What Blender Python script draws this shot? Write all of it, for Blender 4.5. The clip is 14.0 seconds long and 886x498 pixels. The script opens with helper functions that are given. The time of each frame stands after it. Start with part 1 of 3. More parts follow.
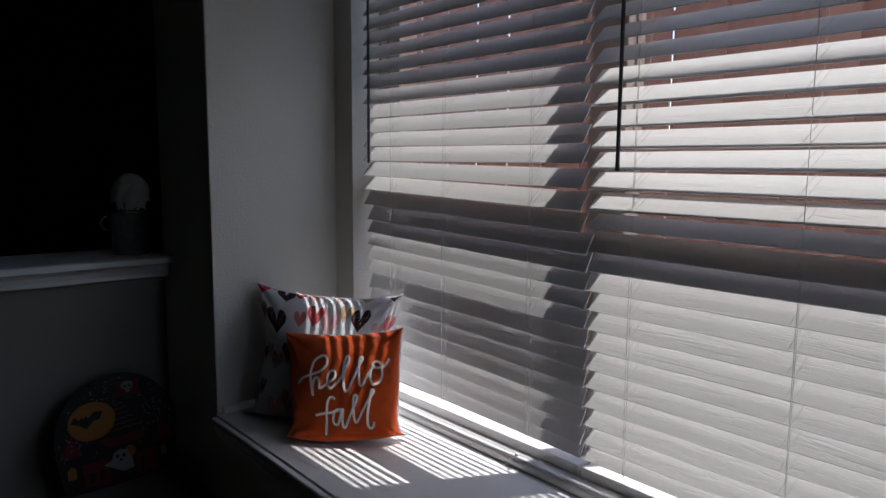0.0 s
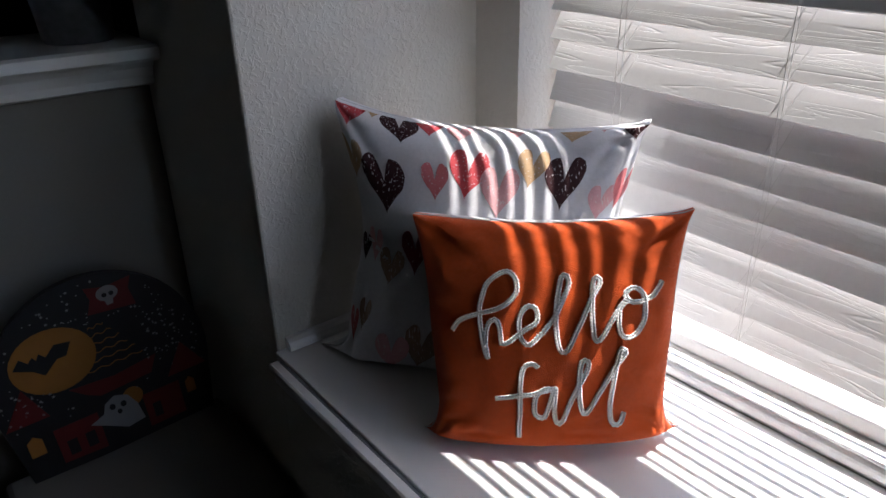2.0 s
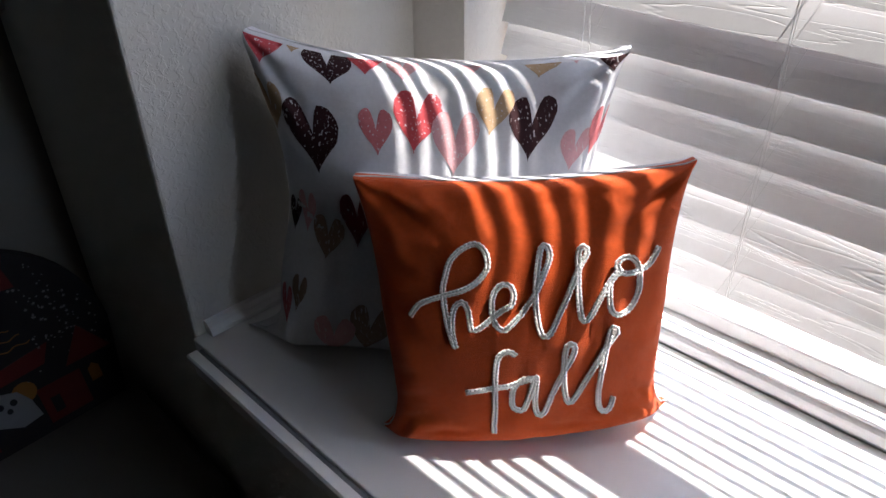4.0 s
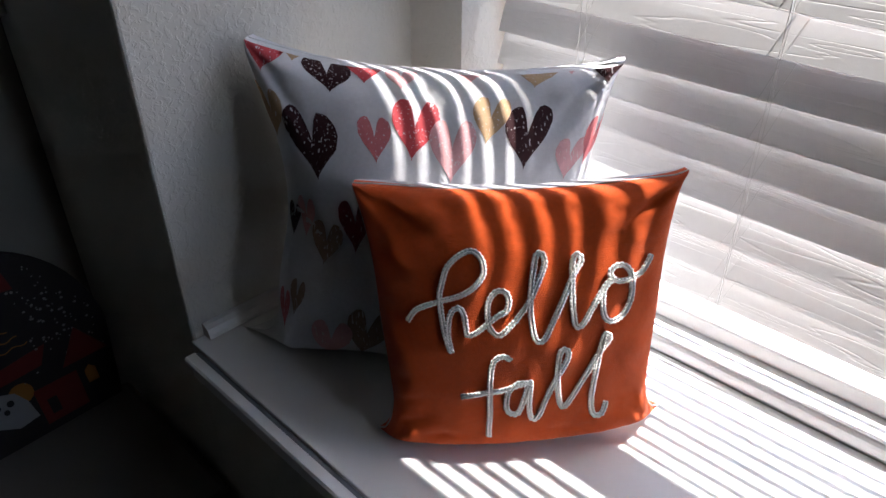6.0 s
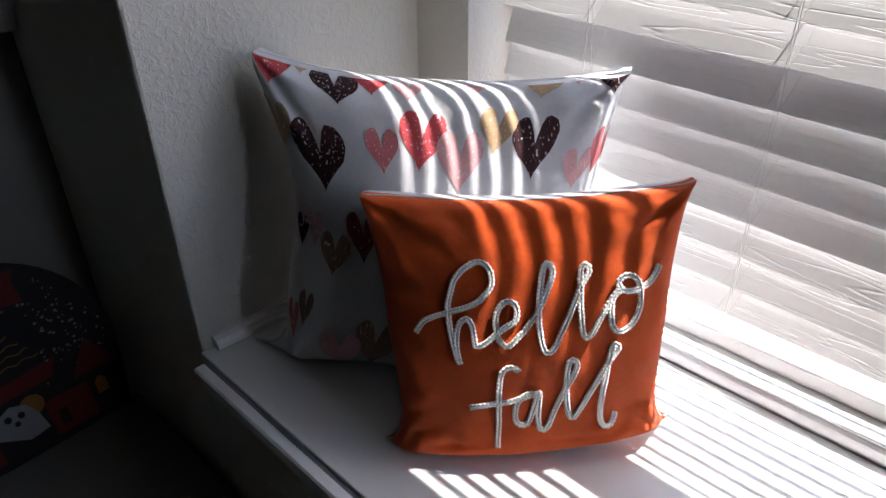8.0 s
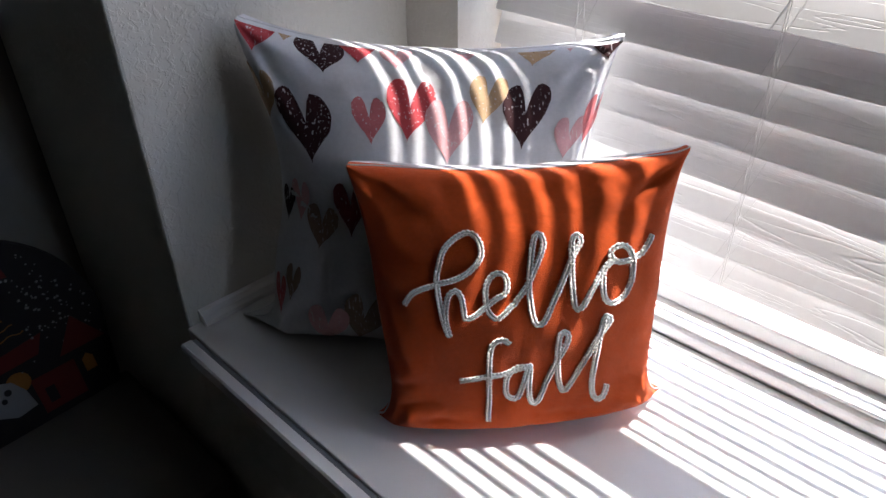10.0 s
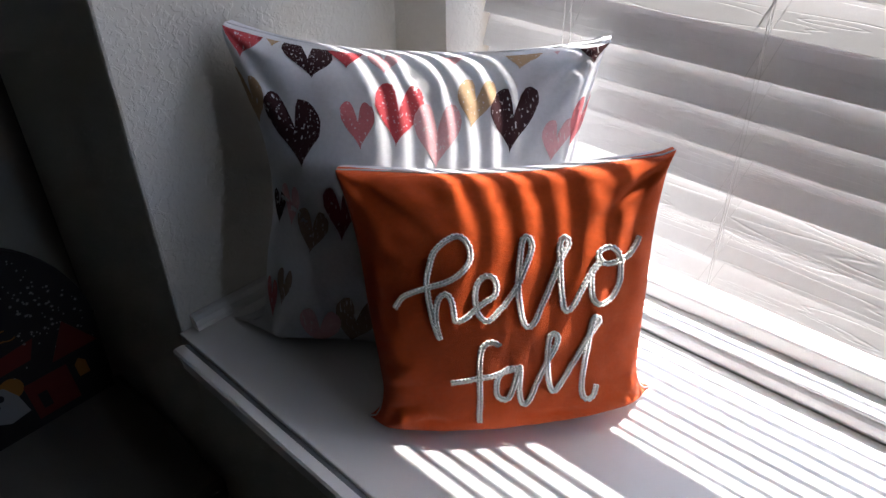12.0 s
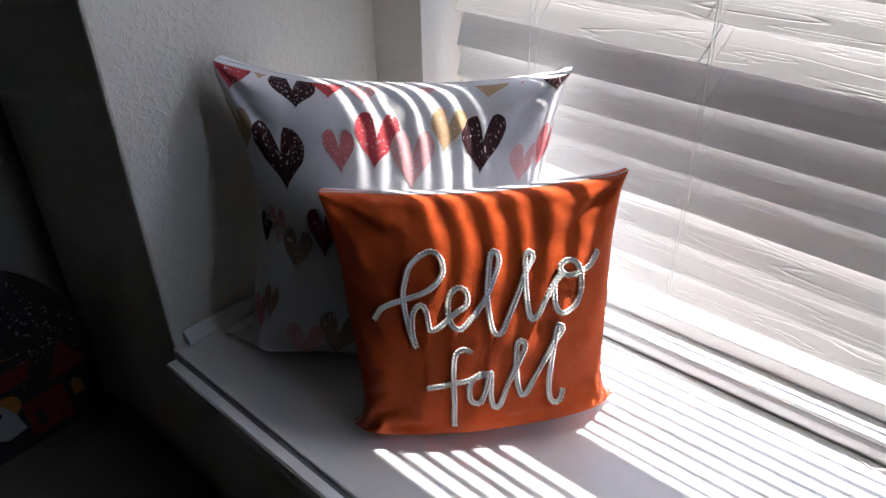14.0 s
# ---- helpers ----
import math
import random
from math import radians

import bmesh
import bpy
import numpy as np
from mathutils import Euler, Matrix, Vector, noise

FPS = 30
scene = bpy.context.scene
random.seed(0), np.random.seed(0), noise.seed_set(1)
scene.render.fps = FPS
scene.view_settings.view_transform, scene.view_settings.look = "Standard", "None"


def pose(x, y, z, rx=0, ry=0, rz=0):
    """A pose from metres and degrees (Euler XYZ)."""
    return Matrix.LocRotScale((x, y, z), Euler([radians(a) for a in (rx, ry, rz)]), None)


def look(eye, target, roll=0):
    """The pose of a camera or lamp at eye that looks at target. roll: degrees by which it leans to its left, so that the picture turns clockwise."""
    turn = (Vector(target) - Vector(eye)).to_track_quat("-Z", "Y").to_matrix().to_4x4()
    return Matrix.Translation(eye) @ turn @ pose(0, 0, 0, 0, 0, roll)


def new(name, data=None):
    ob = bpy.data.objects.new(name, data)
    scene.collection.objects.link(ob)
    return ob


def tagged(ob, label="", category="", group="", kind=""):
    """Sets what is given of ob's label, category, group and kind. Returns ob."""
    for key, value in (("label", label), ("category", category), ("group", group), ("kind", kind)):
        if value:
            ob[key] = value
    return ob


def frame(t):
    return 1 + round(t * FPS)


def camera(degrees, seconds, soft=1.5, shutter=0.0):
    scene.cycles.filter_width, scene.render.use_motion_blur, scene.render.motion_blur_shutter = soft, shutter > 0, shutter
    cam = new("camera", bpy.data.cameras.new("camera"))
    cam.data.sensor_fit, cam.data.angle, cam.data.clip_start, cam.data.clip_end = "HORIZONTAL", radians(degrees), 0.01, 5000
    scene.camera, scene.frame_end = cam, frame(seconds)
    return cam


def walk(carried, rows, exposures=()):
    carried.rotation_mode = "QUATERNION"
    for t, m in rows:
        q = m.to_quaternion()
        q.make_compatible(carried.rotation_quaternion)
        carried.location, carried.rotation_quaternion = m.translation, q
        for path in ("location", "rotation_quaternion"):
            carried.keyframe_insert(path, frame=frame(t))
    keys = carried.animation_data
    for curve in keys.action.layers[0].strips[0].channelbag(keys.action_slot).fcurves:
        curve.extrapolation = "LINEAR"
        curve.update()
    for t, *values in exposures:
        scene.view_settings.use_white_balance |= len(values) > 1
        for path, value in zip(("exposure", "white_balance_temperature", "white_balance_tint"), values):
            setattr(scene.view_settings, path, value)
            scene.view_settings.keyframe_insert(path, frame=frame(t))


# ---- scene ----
cam = camera(65.4, 14.0)
PATH = [
    (0, (1.87, -1.153, 1.178), (0.363, 0.139, 0.932), 0.4),
    (0.5, (1.621, -1.094, 1.146), (0.127, 0.177, 0.756), -0.7),
    (1, (1.309, -0.992, 1.095), (-0.222, 0.187, 0.579), -1.0),
    (1.5, (1.067, -0.882, 1.067), (-0.388, 0.324, 0.411), -0.9),
    (2, (0.863, -0.75, 1.045), (-0.562, 0.368, 0.198), -1.3),
    (2.5, (0.753, -0.683, 1.027), (-0.566, 0.466, 0.057), -1.4),
    (3, (0.716, -0.67, 1.022), (-0.505, 0.512, -0.031), -2.2),
    (5.5, (0.726, -0.677, 1.034), (-0.457, 0.544, -0.02), -0.2),
    (6, (0.723, -0.68, 1.036), (-0.457, 0.543, -0.019), -0.1),
    (6.5, (0.721, -0.682, 1.045), (-0.473, 0.544, 0.01), -0.5),
    (7, (0.723, -0.681, 1.043), (-0.477, 0.54, 0.009), -0.7),
    (9.5, (0.721, -0.674, 1.03), (-0.48, 0.526, -0.026), -1.1),
    (10, (0.721, -0.67, 1.025), (-0.45, 0.533, -0.061), -0.8),
    (10.5, (0.718, -0.672, 1.027), (-0.438, 0.531, -0.076), -0.6),
    (11, (0.721, -0.671, 1.027), (-0.431, 0.529, -0.084), -0.6),
    (11.5, (0.725, -0.668, 1.031), (-0.43, 0.536, -0.072), -0.9),
    (12, (0.725, -0.668, 1.032), (-0.431, 0.545, -0.059), -1.1),
    (12.5, (0.724, -0.667, 1.035), (-0.426, 0.548, -0.061), -1.5),
    (13, (0.73, -0.668, 1.037), (-0.424, 0.549, -0.052), -1.8),
    (13.5, (0.74, -0.676, 1.042), (-0.418, 0.557, -0.026), -1.8),
    (14, (0.774, -0.695, 1.054), (-0.387, 0.564, 0.022), -1.3),
]
EXPOSURE = [(0.0, 1.14, 6400, 11), (0.5, 1.18, 6400, 11), (1.0, 1.62, 6450, 11), (2.0, 2.30, 6550, 11), (3.0, 2.52, 6550, 11), (14.0, 2.58, 6550, 11)]
walk(cam, [(t, look(eye, target, roll)) for t, eye, target, roll in PATH], EXPOSURE)

# ---- world, sun and light ----
SUN_DIR = Vector((-0.53, -1.0, -2.29)).normalized()
world = bpy.data.worlds.new("world")
scene.world = world
world.use_nodes = True
wn = world.node_tree
sky = wn.nodes.new("ShaderNodeTexSky")
sky.sky_type, sky.sun_disc = "NISHITA", False
sky.sun_elevation = math.asin(-SUN_DIR.z)
sky.sun_rotation = math.atan2(-SUN_DIR.x, -SUN_DIR.y)
wn.links.new(sky.outputs[0], wn.nodes["Background"].inputs[0])
wn.nodes["Background"].inputs[1].default_value = 0.22
sun_data = bpy.data.lights.new("sun", "SUN")
sun_data.energy, sun_data.angle, sun_data.color = 2.6, radians(0.6), (1.0, 0.97, 0.94)
sun = new("sun", sun_data)
sun.matrix_world = Matrix.Translation((2, 4, 6)) @ SUN_DIR.to_track_quat("-Z", "Y").to_matrix().to_4x4()

# unseen fill lamp added at the far end of the window seat to brighten it
fill_data = bpy.data.lights.new("unseen_side_fill", "AREA")
fill_data.shape, fill_data.size, fill_data.size_y, fill_data.energy, fill_data.color = "RECTANGLE", 0.30, 1.00, 0.24, (1.0, 0.98, 0.96)
fill_lamp = new("unseen_side_fill", fill_data)
fill_lamp.matrix_world = look((2.84, -0.20, 1.55), (0.0, -0.20, 0.9))


# ---- materials ----
def material(name, colour, rough=0.6, metal=0.0, vary=0.06, scale=8.0, bump=0.0, bump_scale=60.0, detail=4.0, spec=0.5, stretch=(1, 1, 1), sheen=0.0, piece=0.0):
    """Principled material with broad and fine variation of colour, roughness and relief."""
    m = bpy.data.materials.new(name)
    m.use_nodes = True
    n, l = m.node_tree.nodes, m.node_tree.links
    b = n["Principled BSDF"]
    tc = n.new("ShaderNodeTexCoord")
    mp = n.new("ShaderNodeMapping")
    mp.inputs["Scale"].default_value = stretch
    l.new(tc.outputs["Object"], mp.inputs[0])
    big, fine = n.new("ShaderNodeTexNoise"), n.new("ShaderNodeTexNoise")
    big.inputs["Scale"].default_value, big.inputs["Detail"].default_value = scale, 3
    fine.inputs["Scale"].default_value, fine.inputs["Detail"].default_value = bump_scale, detail
    l.new(mp.outputs[0], big.inputs[0])
    l.new(mp.outputs[0], fine.inputs[0])
    add = n.new("ShaderNodeMath")
    add.operation = "ADD"
    l.new(big.outputs[0], add.inputs[0])
    l.new(fine.outputs[0], add.inputs[1])
    rng = n.new("ShaderNodeMapRange")
    rng.inputs["From Min"].default_value, rng.inputs["From Max"].default_value = 0.6, 1.4
    rng.inputs["To Min"].default_value, rng.inputs["To Max"].default_value = 1 - vary, 1 + vary
    l.new(add.outputs[0], rng.inputs[0])
    value = rng.outputs[0]
    if piece:
        info = n.new("ShaderNodeObjectInfo")
        r2 = n.new("ShaderNodeMapRange")
        r2.inputs["To Min"].default_value, r2.inputs["To Max"].default_value = 1 - piece, 1 + piece
        l.new(info.outputs["Random"], r2.inputs[0])
        mul = n.new("ShaderNodeMath")
        mul.operation = "MULTIPLY"
        l.new(value, mul.inputs[0])
        l.new(r2.outputs[0], mul.inputs[1])
        value = mul.outputs[0]
    mix = n.new("ShaderNodeVectorMath")
    mix.operation = "SCALE"
    mix.inputs[0].default_value = colour
    l.new(value, mix.inputs["Scale"])
    l.new(mix.outputs[0], b.inputs["Base Color"])
    rr = n.new("ShaderNodeMapRange")
    rr.inputs["To Min"].default_value, rr.inputs["To Max"].default_value = max(0.02, rough - 0.08), min(1, rough + 0.08)
    l.new(big.outputs[0], rr.inputs[0])
    l.new(rr.outputs[0], b.inputs["Roughness"])
    b.inputs["Metallic"].default_value = metal
    b.inputs["Specular IOR Level"].default_value = spec
    b.inputs["Sheen Weight"].default_value = sheen
    if bump:
        bp = n.new("ShaderNodeBump")
        bp.inputs["Strength"].default_value, bp.inputs["Distance"].default_value = 1.0, bump
        l.new(fine.outputs[0], bp.inputs["Height"])
        l.new(bp.outputs[0], b.inputs["Normal"])
    return m


def plaster_material():
    """Orange-peel drywall: blotches of texture some millimetres across, under matt greige paint."""
    m = material("greige_wall_paint", (0.61, 0.58, 0.53), 0.75, vary=0.03, scale=2.0, bump_scale=140)
    n, l = m.node_tree.nodes, m.node_tree.links
    tc = n.new("ShaderNodeTexCoord")
    a, c = n.new("ShaderNodeTexNoise"), n.new("ShaderNodeTexNoise")
    a.inputs["Scale"].default_value, a.inputs["Detail"].default_value = 120, 2.5
    c.inputs["Scale"].default_value, c.inputs["Detail"].default_value = 320, 2
    a.inputs["Distortion"].default_value = 0.6
    for t in (a, c):
        l.new(tc.outputs["Object"], t.inputs[0])
    ramp = n.new("ShaderNodeMapRange")
    ramp.interpolation_type = "SMOOTHSTEP"
    ramp.inputs["From Min"].default_value, ramp.inputs["From Max"].default_value = 0.46, 0.62
    l.new(a.outputs[0], ramp.inputs[0])
    mul = n.new("ShaderNodeMath")
    mul.operation, mul.inputs[1].default_value = "MULTIPLY_ADD", 0.35
    l.new(c.outputs[0], mul.inputs[0])
    l.new(ramp.outputs[0], mul.inputs[2])
    bp = n.new("ShaderNodeBump")
    bp.inputs["Distance"].default_value = 0.00038
    l.new(mul.outputs[0], bp.inputs["Height"])
    l.new(bp.outputs[0], n["Principled BSDF"].inputs["Normal"])
    return m


def slat_material():
    """White faux-wood with an embossed, wavy grain along the slat."""
    m = material("white_faux_wood", (0.85, 0.84, 0.825), 0.42, vary=0.03, scale=3, bump_scale=90, piece=0.03)
    n, l = m.node_tree.nodes, m.node_tree.links
    tc, info = n.new("ShaderNodeTexCoord"), n.new("ShaderNodeObjectInfo")
    off = n.new("ShaderNodeVectorMath")
    off.operation = "ADD"
    sc = n.new("ShaderNodeMath")
    sc.operation, sc.inputs[1].default_value = "MULTIPLY", 37.0
    l.new(info.outputs["Random"], sc.inputs[0])
    l.new(tc.outputs["Object"], off.inputs[0])
    l.new(sc.outputs[0], off.inputs[1])
    mp = n.new("ShaderNodeMapping")
    mp.inputs["Scale"].default_value = (2.6, 58, 0.0)
    l.new(off.outputs[0], mp.inputs[0])
    w = n.new("ShaderNodeTexNoise")
    w.inputs["Scale"].default_value, w.inputs["Detail"].default_value, w.inputs["Distortion"].default_value = 1.0, 1.0, 0.5
    l.new(mp.outputs[0], w.inputs[0])
    # thin contour lines of the stretched noise
    k = n.new("ShaderNodeMath")
    k.operation, k.inputs[1].default_value = "MULTIPLY", 7.0
    l.new(w.outputs[0], k.inputs[0])
    pp = n.new("ShaderNodeMath")
    pp.operation, pp.inputs[1].default_value = "PINGPONG", 0.5
    l.new(k.outputs[0], pp.inputs[0])
    r = n.new("ShaderNodeMapRange")
    r.interpolation_type = "SMOOTHSTEP"
    r.inputs["From Min"].default_value, r.inputs["From Max"].default_value = 0.0, 0.09
    l.new(pp.outputs[0], r.inputs[0])
    bp = n.new("ShaderNodeBump")
    bp.inputs["Distance"].default_value = 0.00018
    l.new(r.outputs[0], bp.inputs["Height"])
    l.new(bp.outputs[0], n["Principled BSDF"].inputs["Normal"])
    return m


def cloth_material(name, colour, weave=2600.0, bump=0.00022, vary=0.09, sheen=0.15):
    """Woven cotton: two crossed thread waves for relief, soft blotches for colour."""
    m = material(name, colour, 0.9, vary=vary, scale=14, bump_scale=220, spec=0.2, sheen=sheen)
    n, l = m.node_tree.nodes, m.node_tree.links
    tc = n.new("ShaderNodeTexCoord")
    waves = []
    for d in ("X", "Z"):
        w = n.new("ShaderNodeTexWave")
        w.bands_direction = d
        w.inputs["Scale"].default_value, w.inputs["Distortion"].default_value, w.inputs["Detail Scale"].default_value = weave / 6, 1.2, 3
        l.new(tc.outputs["Object"], w.inputs[0])
        waves.append(w)
    a = n.new("ShaderNodeMath")
    a.operation = "MAXIMUM"
    l.new(waves[0].outputs[1], a.inputs[0])
    l.new(waves[1].outputs[1], a.inputs[1])
    bp = n.new("ShaderNodeBump")
    bp.inputs["Distance"].default_value, bp.inputs["Strength"].default_value = bump, 1.0
    l.new(a.outputs[0], bp.inputs["Height"])
    l.new(bp.outputs[0], n["Principled BSDF"].inputs["Normal"])
    return m


def print_material(name, colour, ground=(0.62, 0.60, 0.61)):
    """Ink printed on cloth, scribbled: short pale scratches run down through it."""
    m = material(name, colour, 0.88, vary=0.12, scale=60, bump_scale=400, spec=0.2)
    n, l = m.node_tree.nodes, m.node_tree.links
    tc = n.new("ShaderNodeTexCoord")
    mp = n.new("ShaderNodeMapping")
    mp.inputs["Scale"].default_value = (430, 430, 66)
    l.new(tc.outputs["Object"], mp.inputs[0])
    t = n.new("ShaderNodeTexNoise")
    t.inputs["Scale"].default_value, t.inputs["Detail"].default_value, t.inputs["Distortion"].default_value = 1.0, 1.0, 0.4
    l.new(mp.outputs[0], t.inputs[0])
    r = n.new("ShaderNodeMapRange")
    r.inputs["From Min"].default_value, r.inputs["From Max"].default_value = 0.65, 0.69
    l.new(t.outputs[0], r.inputs[0])
    mx = n.new("ShaderNodeMix")
    mx.data_type = "RGBA"
    b = n["Principled BSDF"]
    l.new(b.inputs["Base Color"].links[0].from_socket, mx.inputs[6])
    mx.inputs[7].default_value = (*ground, 1)
    fac = n.new("ShaderNodeMath")
    fac.operation, fac.inputs[1].default_value = "MULTIPLY", 0.7
    l.new(r.outputs[0], fac.inputs[0])
    l.new(fac.outputs[0], mx.inputs[0])
    l.new(mx.outputs[2], b.inputs["Base Color"])
    return m


def glass_material():
    m = bpy.data.materials.new("window_glass")
    m.use_nodes = True
    n, l = m.node_tree.nodes, m.node_tree.links
    n.remove(n["Principled BSDF"])
    tr, gl, mx = n.new("ShaderNodeBsdfTransparent"), n.new("ShaderNodeBsdfGlossy"), n.new("ShaderNodeMixShader")
    tr.inputs[0].default_value = (0.93, 0.95, 0.94, 1)
    gl.inputs["Roughness"].default_value = 0.01
    mx.inputs[0].default_value = 0.05
    l.new(tr.outputs[0], mx.inputs[1])
    l.new(gl.outputs[0], mx.inputs[2])
    l.new(mx.outputs[0], n["Material Output"].inputs[0])
    return m


M_WALL = plaster_material()
M_TRIM = material("white_gloss_trim_paint", (0.80, 0.79, 0.79), 0.34, vary=0.02, scale=3, bump=0.0002, bump_scale=35)
M_CAULK = material("grey_open_joint", (0.16, 0.17, 0.19), 0.9, vary=0.15, bump_scale=80)
# wall paint darkened for the shade that falls on the half wall
M_HALF_SHADED = material("shaded_half_wall_paint", (0.27, 0.25, 0.225), 0.8, vary=0.04, scale=2.0, bump=0.0003, bump_scale=140)
# near-black base colour stands in for the dimness of the room
M_ROOM_SHADE = material("shade_dark_wall_paint", (0.06, 0.058, 0.055), 0.8, vary=0.05)
# ceiling colour is greyed down so that it bounces less light into the room
M_CEIL_DIMMED = material("dimmed_ceiling_paint", (0.26, 0.255, 0.25), 0.9, bump=0.001, bump_scale=120)
# white of the added soffit that reflects light down
M_BOUNCE_WHITE = material("white_bounce_paint", (0.80, 0.80, 0.79), 0.9, vary=0.03, bump=0.0008, bump_scale=120)
M_FLOOR = material("dark_brown_carpet", (0.07, 0.06, 0.05), 0.95, vary=0.25, bump=0.004, bump_scale=260)
M_SLAT = slat_material()
M_CORD = material("white_polyester_cord", (0.72, 0.71, 0.69), 0.8, vary=0.05, bump_scale=500)
M_WAND = material("grey_plastic_wand", (0.05, 0.055, 0.07), 0.35, vary=0.05)
M_VINYL = material("tan_vinyl_frame", (0.42, 0.33, 0.28), 0.45, vary=0.03)
M_GLASS = glass_material()
M_SOIL = material("pale_gravel_ground", (0.36, 0.33, 0.29), 0.95, vary=0.35, scale=3, bump=0.01, bump_scale=60)
M_FENCE = material("red_stained_cedar", (0.40, 0.19, 0.13), 0.8, vary=0.22, scale=5, bump=0.002, bump_scale=40, stretch=(6, 6, 0.6), piece=0.22)
M_SOFFIT = material("painted_soffit", (0.42, 0.40, 0.37), 0.7)
M_BRICK = material("pinkish_exterior_brick", (0.34, 0.19, 0.14), 0.9, vary=0.2, scale=20, bump=0.002)
M_ORANGE = cloth_material("burnt_orange_cotton", (0.60, 0.080, 0.0085), bump=0.00034, vary=0.15)
M_WHITE = cloth_material("white_cotton", (0.64, 0.635, 0.66), bump=0.0003)
M_YARN = material("cream_yarn", (0.90, 0.88, 0.84), 0.95, vary=0.06, scale=120, bump=0.0006, bump_scale=1500, sheen=0.3)
M_HEART = {
    "m": print_material("dark_maroon_ink", (0.034, 0.012, 0.014)),
    "d": print_material("deep_red_ink", (0.16, 0.022, 0.030)),
    "r": print_material("red_ink", (0.44, 0.060, 0.070)),
    "k": print_material("rose_ink", (0.52, 0.155, 0.165)),
    "p": print_material("pale_pink_ink", (0.60, 0.33, 0.34)),
    "t": print_material("tan_ink", (0.42, 0.285, 0.17)),
    "b": print_material("taupe_ink", (0.26, 0.175, 0.13)),
}
M_NIGHT = material("black_printed_board", (0.012, 0.012, 0.014), 0.55, vary=0.15)
M_MOON = material("orange_yellow_print", (0.32, 0.13, 0.022), 0.55)
M_RED = material("dark_red_print", (0.12, 0.010, 0.008), 0.55, vary=0.15)
M_PALE = material("off_white_print", (0.26, 0.26, 0.27), 0.55)
M_BENCH = material("taupe_linen", (0.13, 0.12, 0.105), 0.95, vary=0.1, bump=0.0008, bump_scale=700)
M_ZINC = material("galvanised_steel", (0.20, 0.20, 0.21), 0.36, 0.9, vary=0.2, scale=30)
M_PETAL = material("cream_silk_petals", (0.36, 0.35, 0.33), 0.8, vary=0.1)
M_LEAF = material("dusty_green_leaves", (0.06, 0.085, 0.045), 0.7, vary=0.25)
M_BEAD = material("amber_glass_beads", (0.55, 0.48, 0.34), 0.10, 0.8)
M_DARKWOOD = material("dark_stained_wood", (0.04, 0.025, 0.018), 0.45, vary=0.25, stretch=(1, 8, 1))


# ---- mesh helpers ----
def mesh_of(name, bm, mat, smooth=False):
    bmesh.ops.recalc_face_normals(bm, faces=bm.faces)
    me = bpy.data.meshes.new(name)
    bm.to_mesh(me)
    bm.free()
    me.materials.append(mat)
    if smooth:
        me.polygons.foreach_set("use_smooth", [True] * len(me.polygons))
    return me


def part(name, bm, mat, parent=None, label="", smooth=False, at=None):
    ob = new(name, mesh_of(name, bm, mat, smooth))
    if parent is not None:
        ob.parent = parent
    if at is not None:
        ob.matrix_basis = at
    return tagged(ob, label)


def share(name, me, parent, at):
    ob = new(name, me)
    ob.parent = parent
    ob.matrix_basis = at
    return ob


def empty(name, at, label, category, group="", kind=""):
    ob = new(name)
    ob.empty_display_size = 0.05
    ob.matrix_basis = at
    return tagged(ob, label, category, group, kind)


def box(bm, x0, x1, y0, y1, z0, z1, bevel=0.0, seg=2):
    made = bmesh.ops.create_cube(bm, size=1)["verts"]
    for v in made:
        v.co = Vector(((x0 + x1) / 2 + v.co.x * (x1 - x0), (y0 + y1) / 2 + v.co.y * (y1 - y0), (z0 + z1) / 2 + v.co.z * (z1 - z0)))
    if bevel:
        edges = list({e for v in made for e in v.link_edges})
        bmesh.ops.bevel(bm, geom=edges, offset=bevel, segments=seg, affect="EDGES", profile=0.5)
    return bm


def boxes(*rows, bevel=0.0):
    bm = bmesh.new()
    for r in rows:
        box(bm, *r, bevel=bevel)
    return bm


def structure(name, bm, mat, label, category):
    return tagged(part(name, bm, mat), label, category, "", "structure")


def profile_x(outline, x0, x1):
    """Extrudes a y-z outline from x0 to x1."""
    bm = bmesh.new()
    ends = [[bm.verts.new((x, y, z)) for y, z in outline] for x in (x0, x1)]
    k = len(outline)
    for i in range(k):
        j = (i + 1) % k
        bm.faces.new((ends[0][i], ends[0][j], ends[1][j], ends[1][i]))
    bm.faces.new(ends[0][::-1])
    bm.faces.new(ends[1])
    return bm


def tube(bm, pts, r, sides=6, closed=False):
    """A round tube along points; r is one radius or one for each point."""
    pts = [Vector(p) for p in pts]
    rings, side = [], None
    for i, p in enumerate(pts):
        d = (pts[min(i + 1, len(pts) - 1)] - pts[max(i - 1, 0)])
        d = d.normalized() if d.length > 1e-9 else Vector((0, 0, 1))
        if side is None:
            side = d.orthogonal().normalized()
        side = (side - d * side.dot(d))
        side = side.normalized() if side.length > 1e-6 else d.orthogonal().normalized()
        up = d.cross(side)
        rad = r[i] if isinstance(r, (list, tuple)) else r
        rings.append([bm.verts.new(p + (side * math.cos(a) + up * math.sin(a)) * rad) for a in (2 * math.pi * k / sides for k in range(sides))])
    for a, b in zip(rings, rings[1:]):
        for k in range(sides):
            bm.faces.new((a[k], a[(k + 1) % sides], b[(k + 1) % sides], b[k]))
    bm.faces.new(rings[0][::-1])
    bm.faces.new(rings[-1])
    return bm


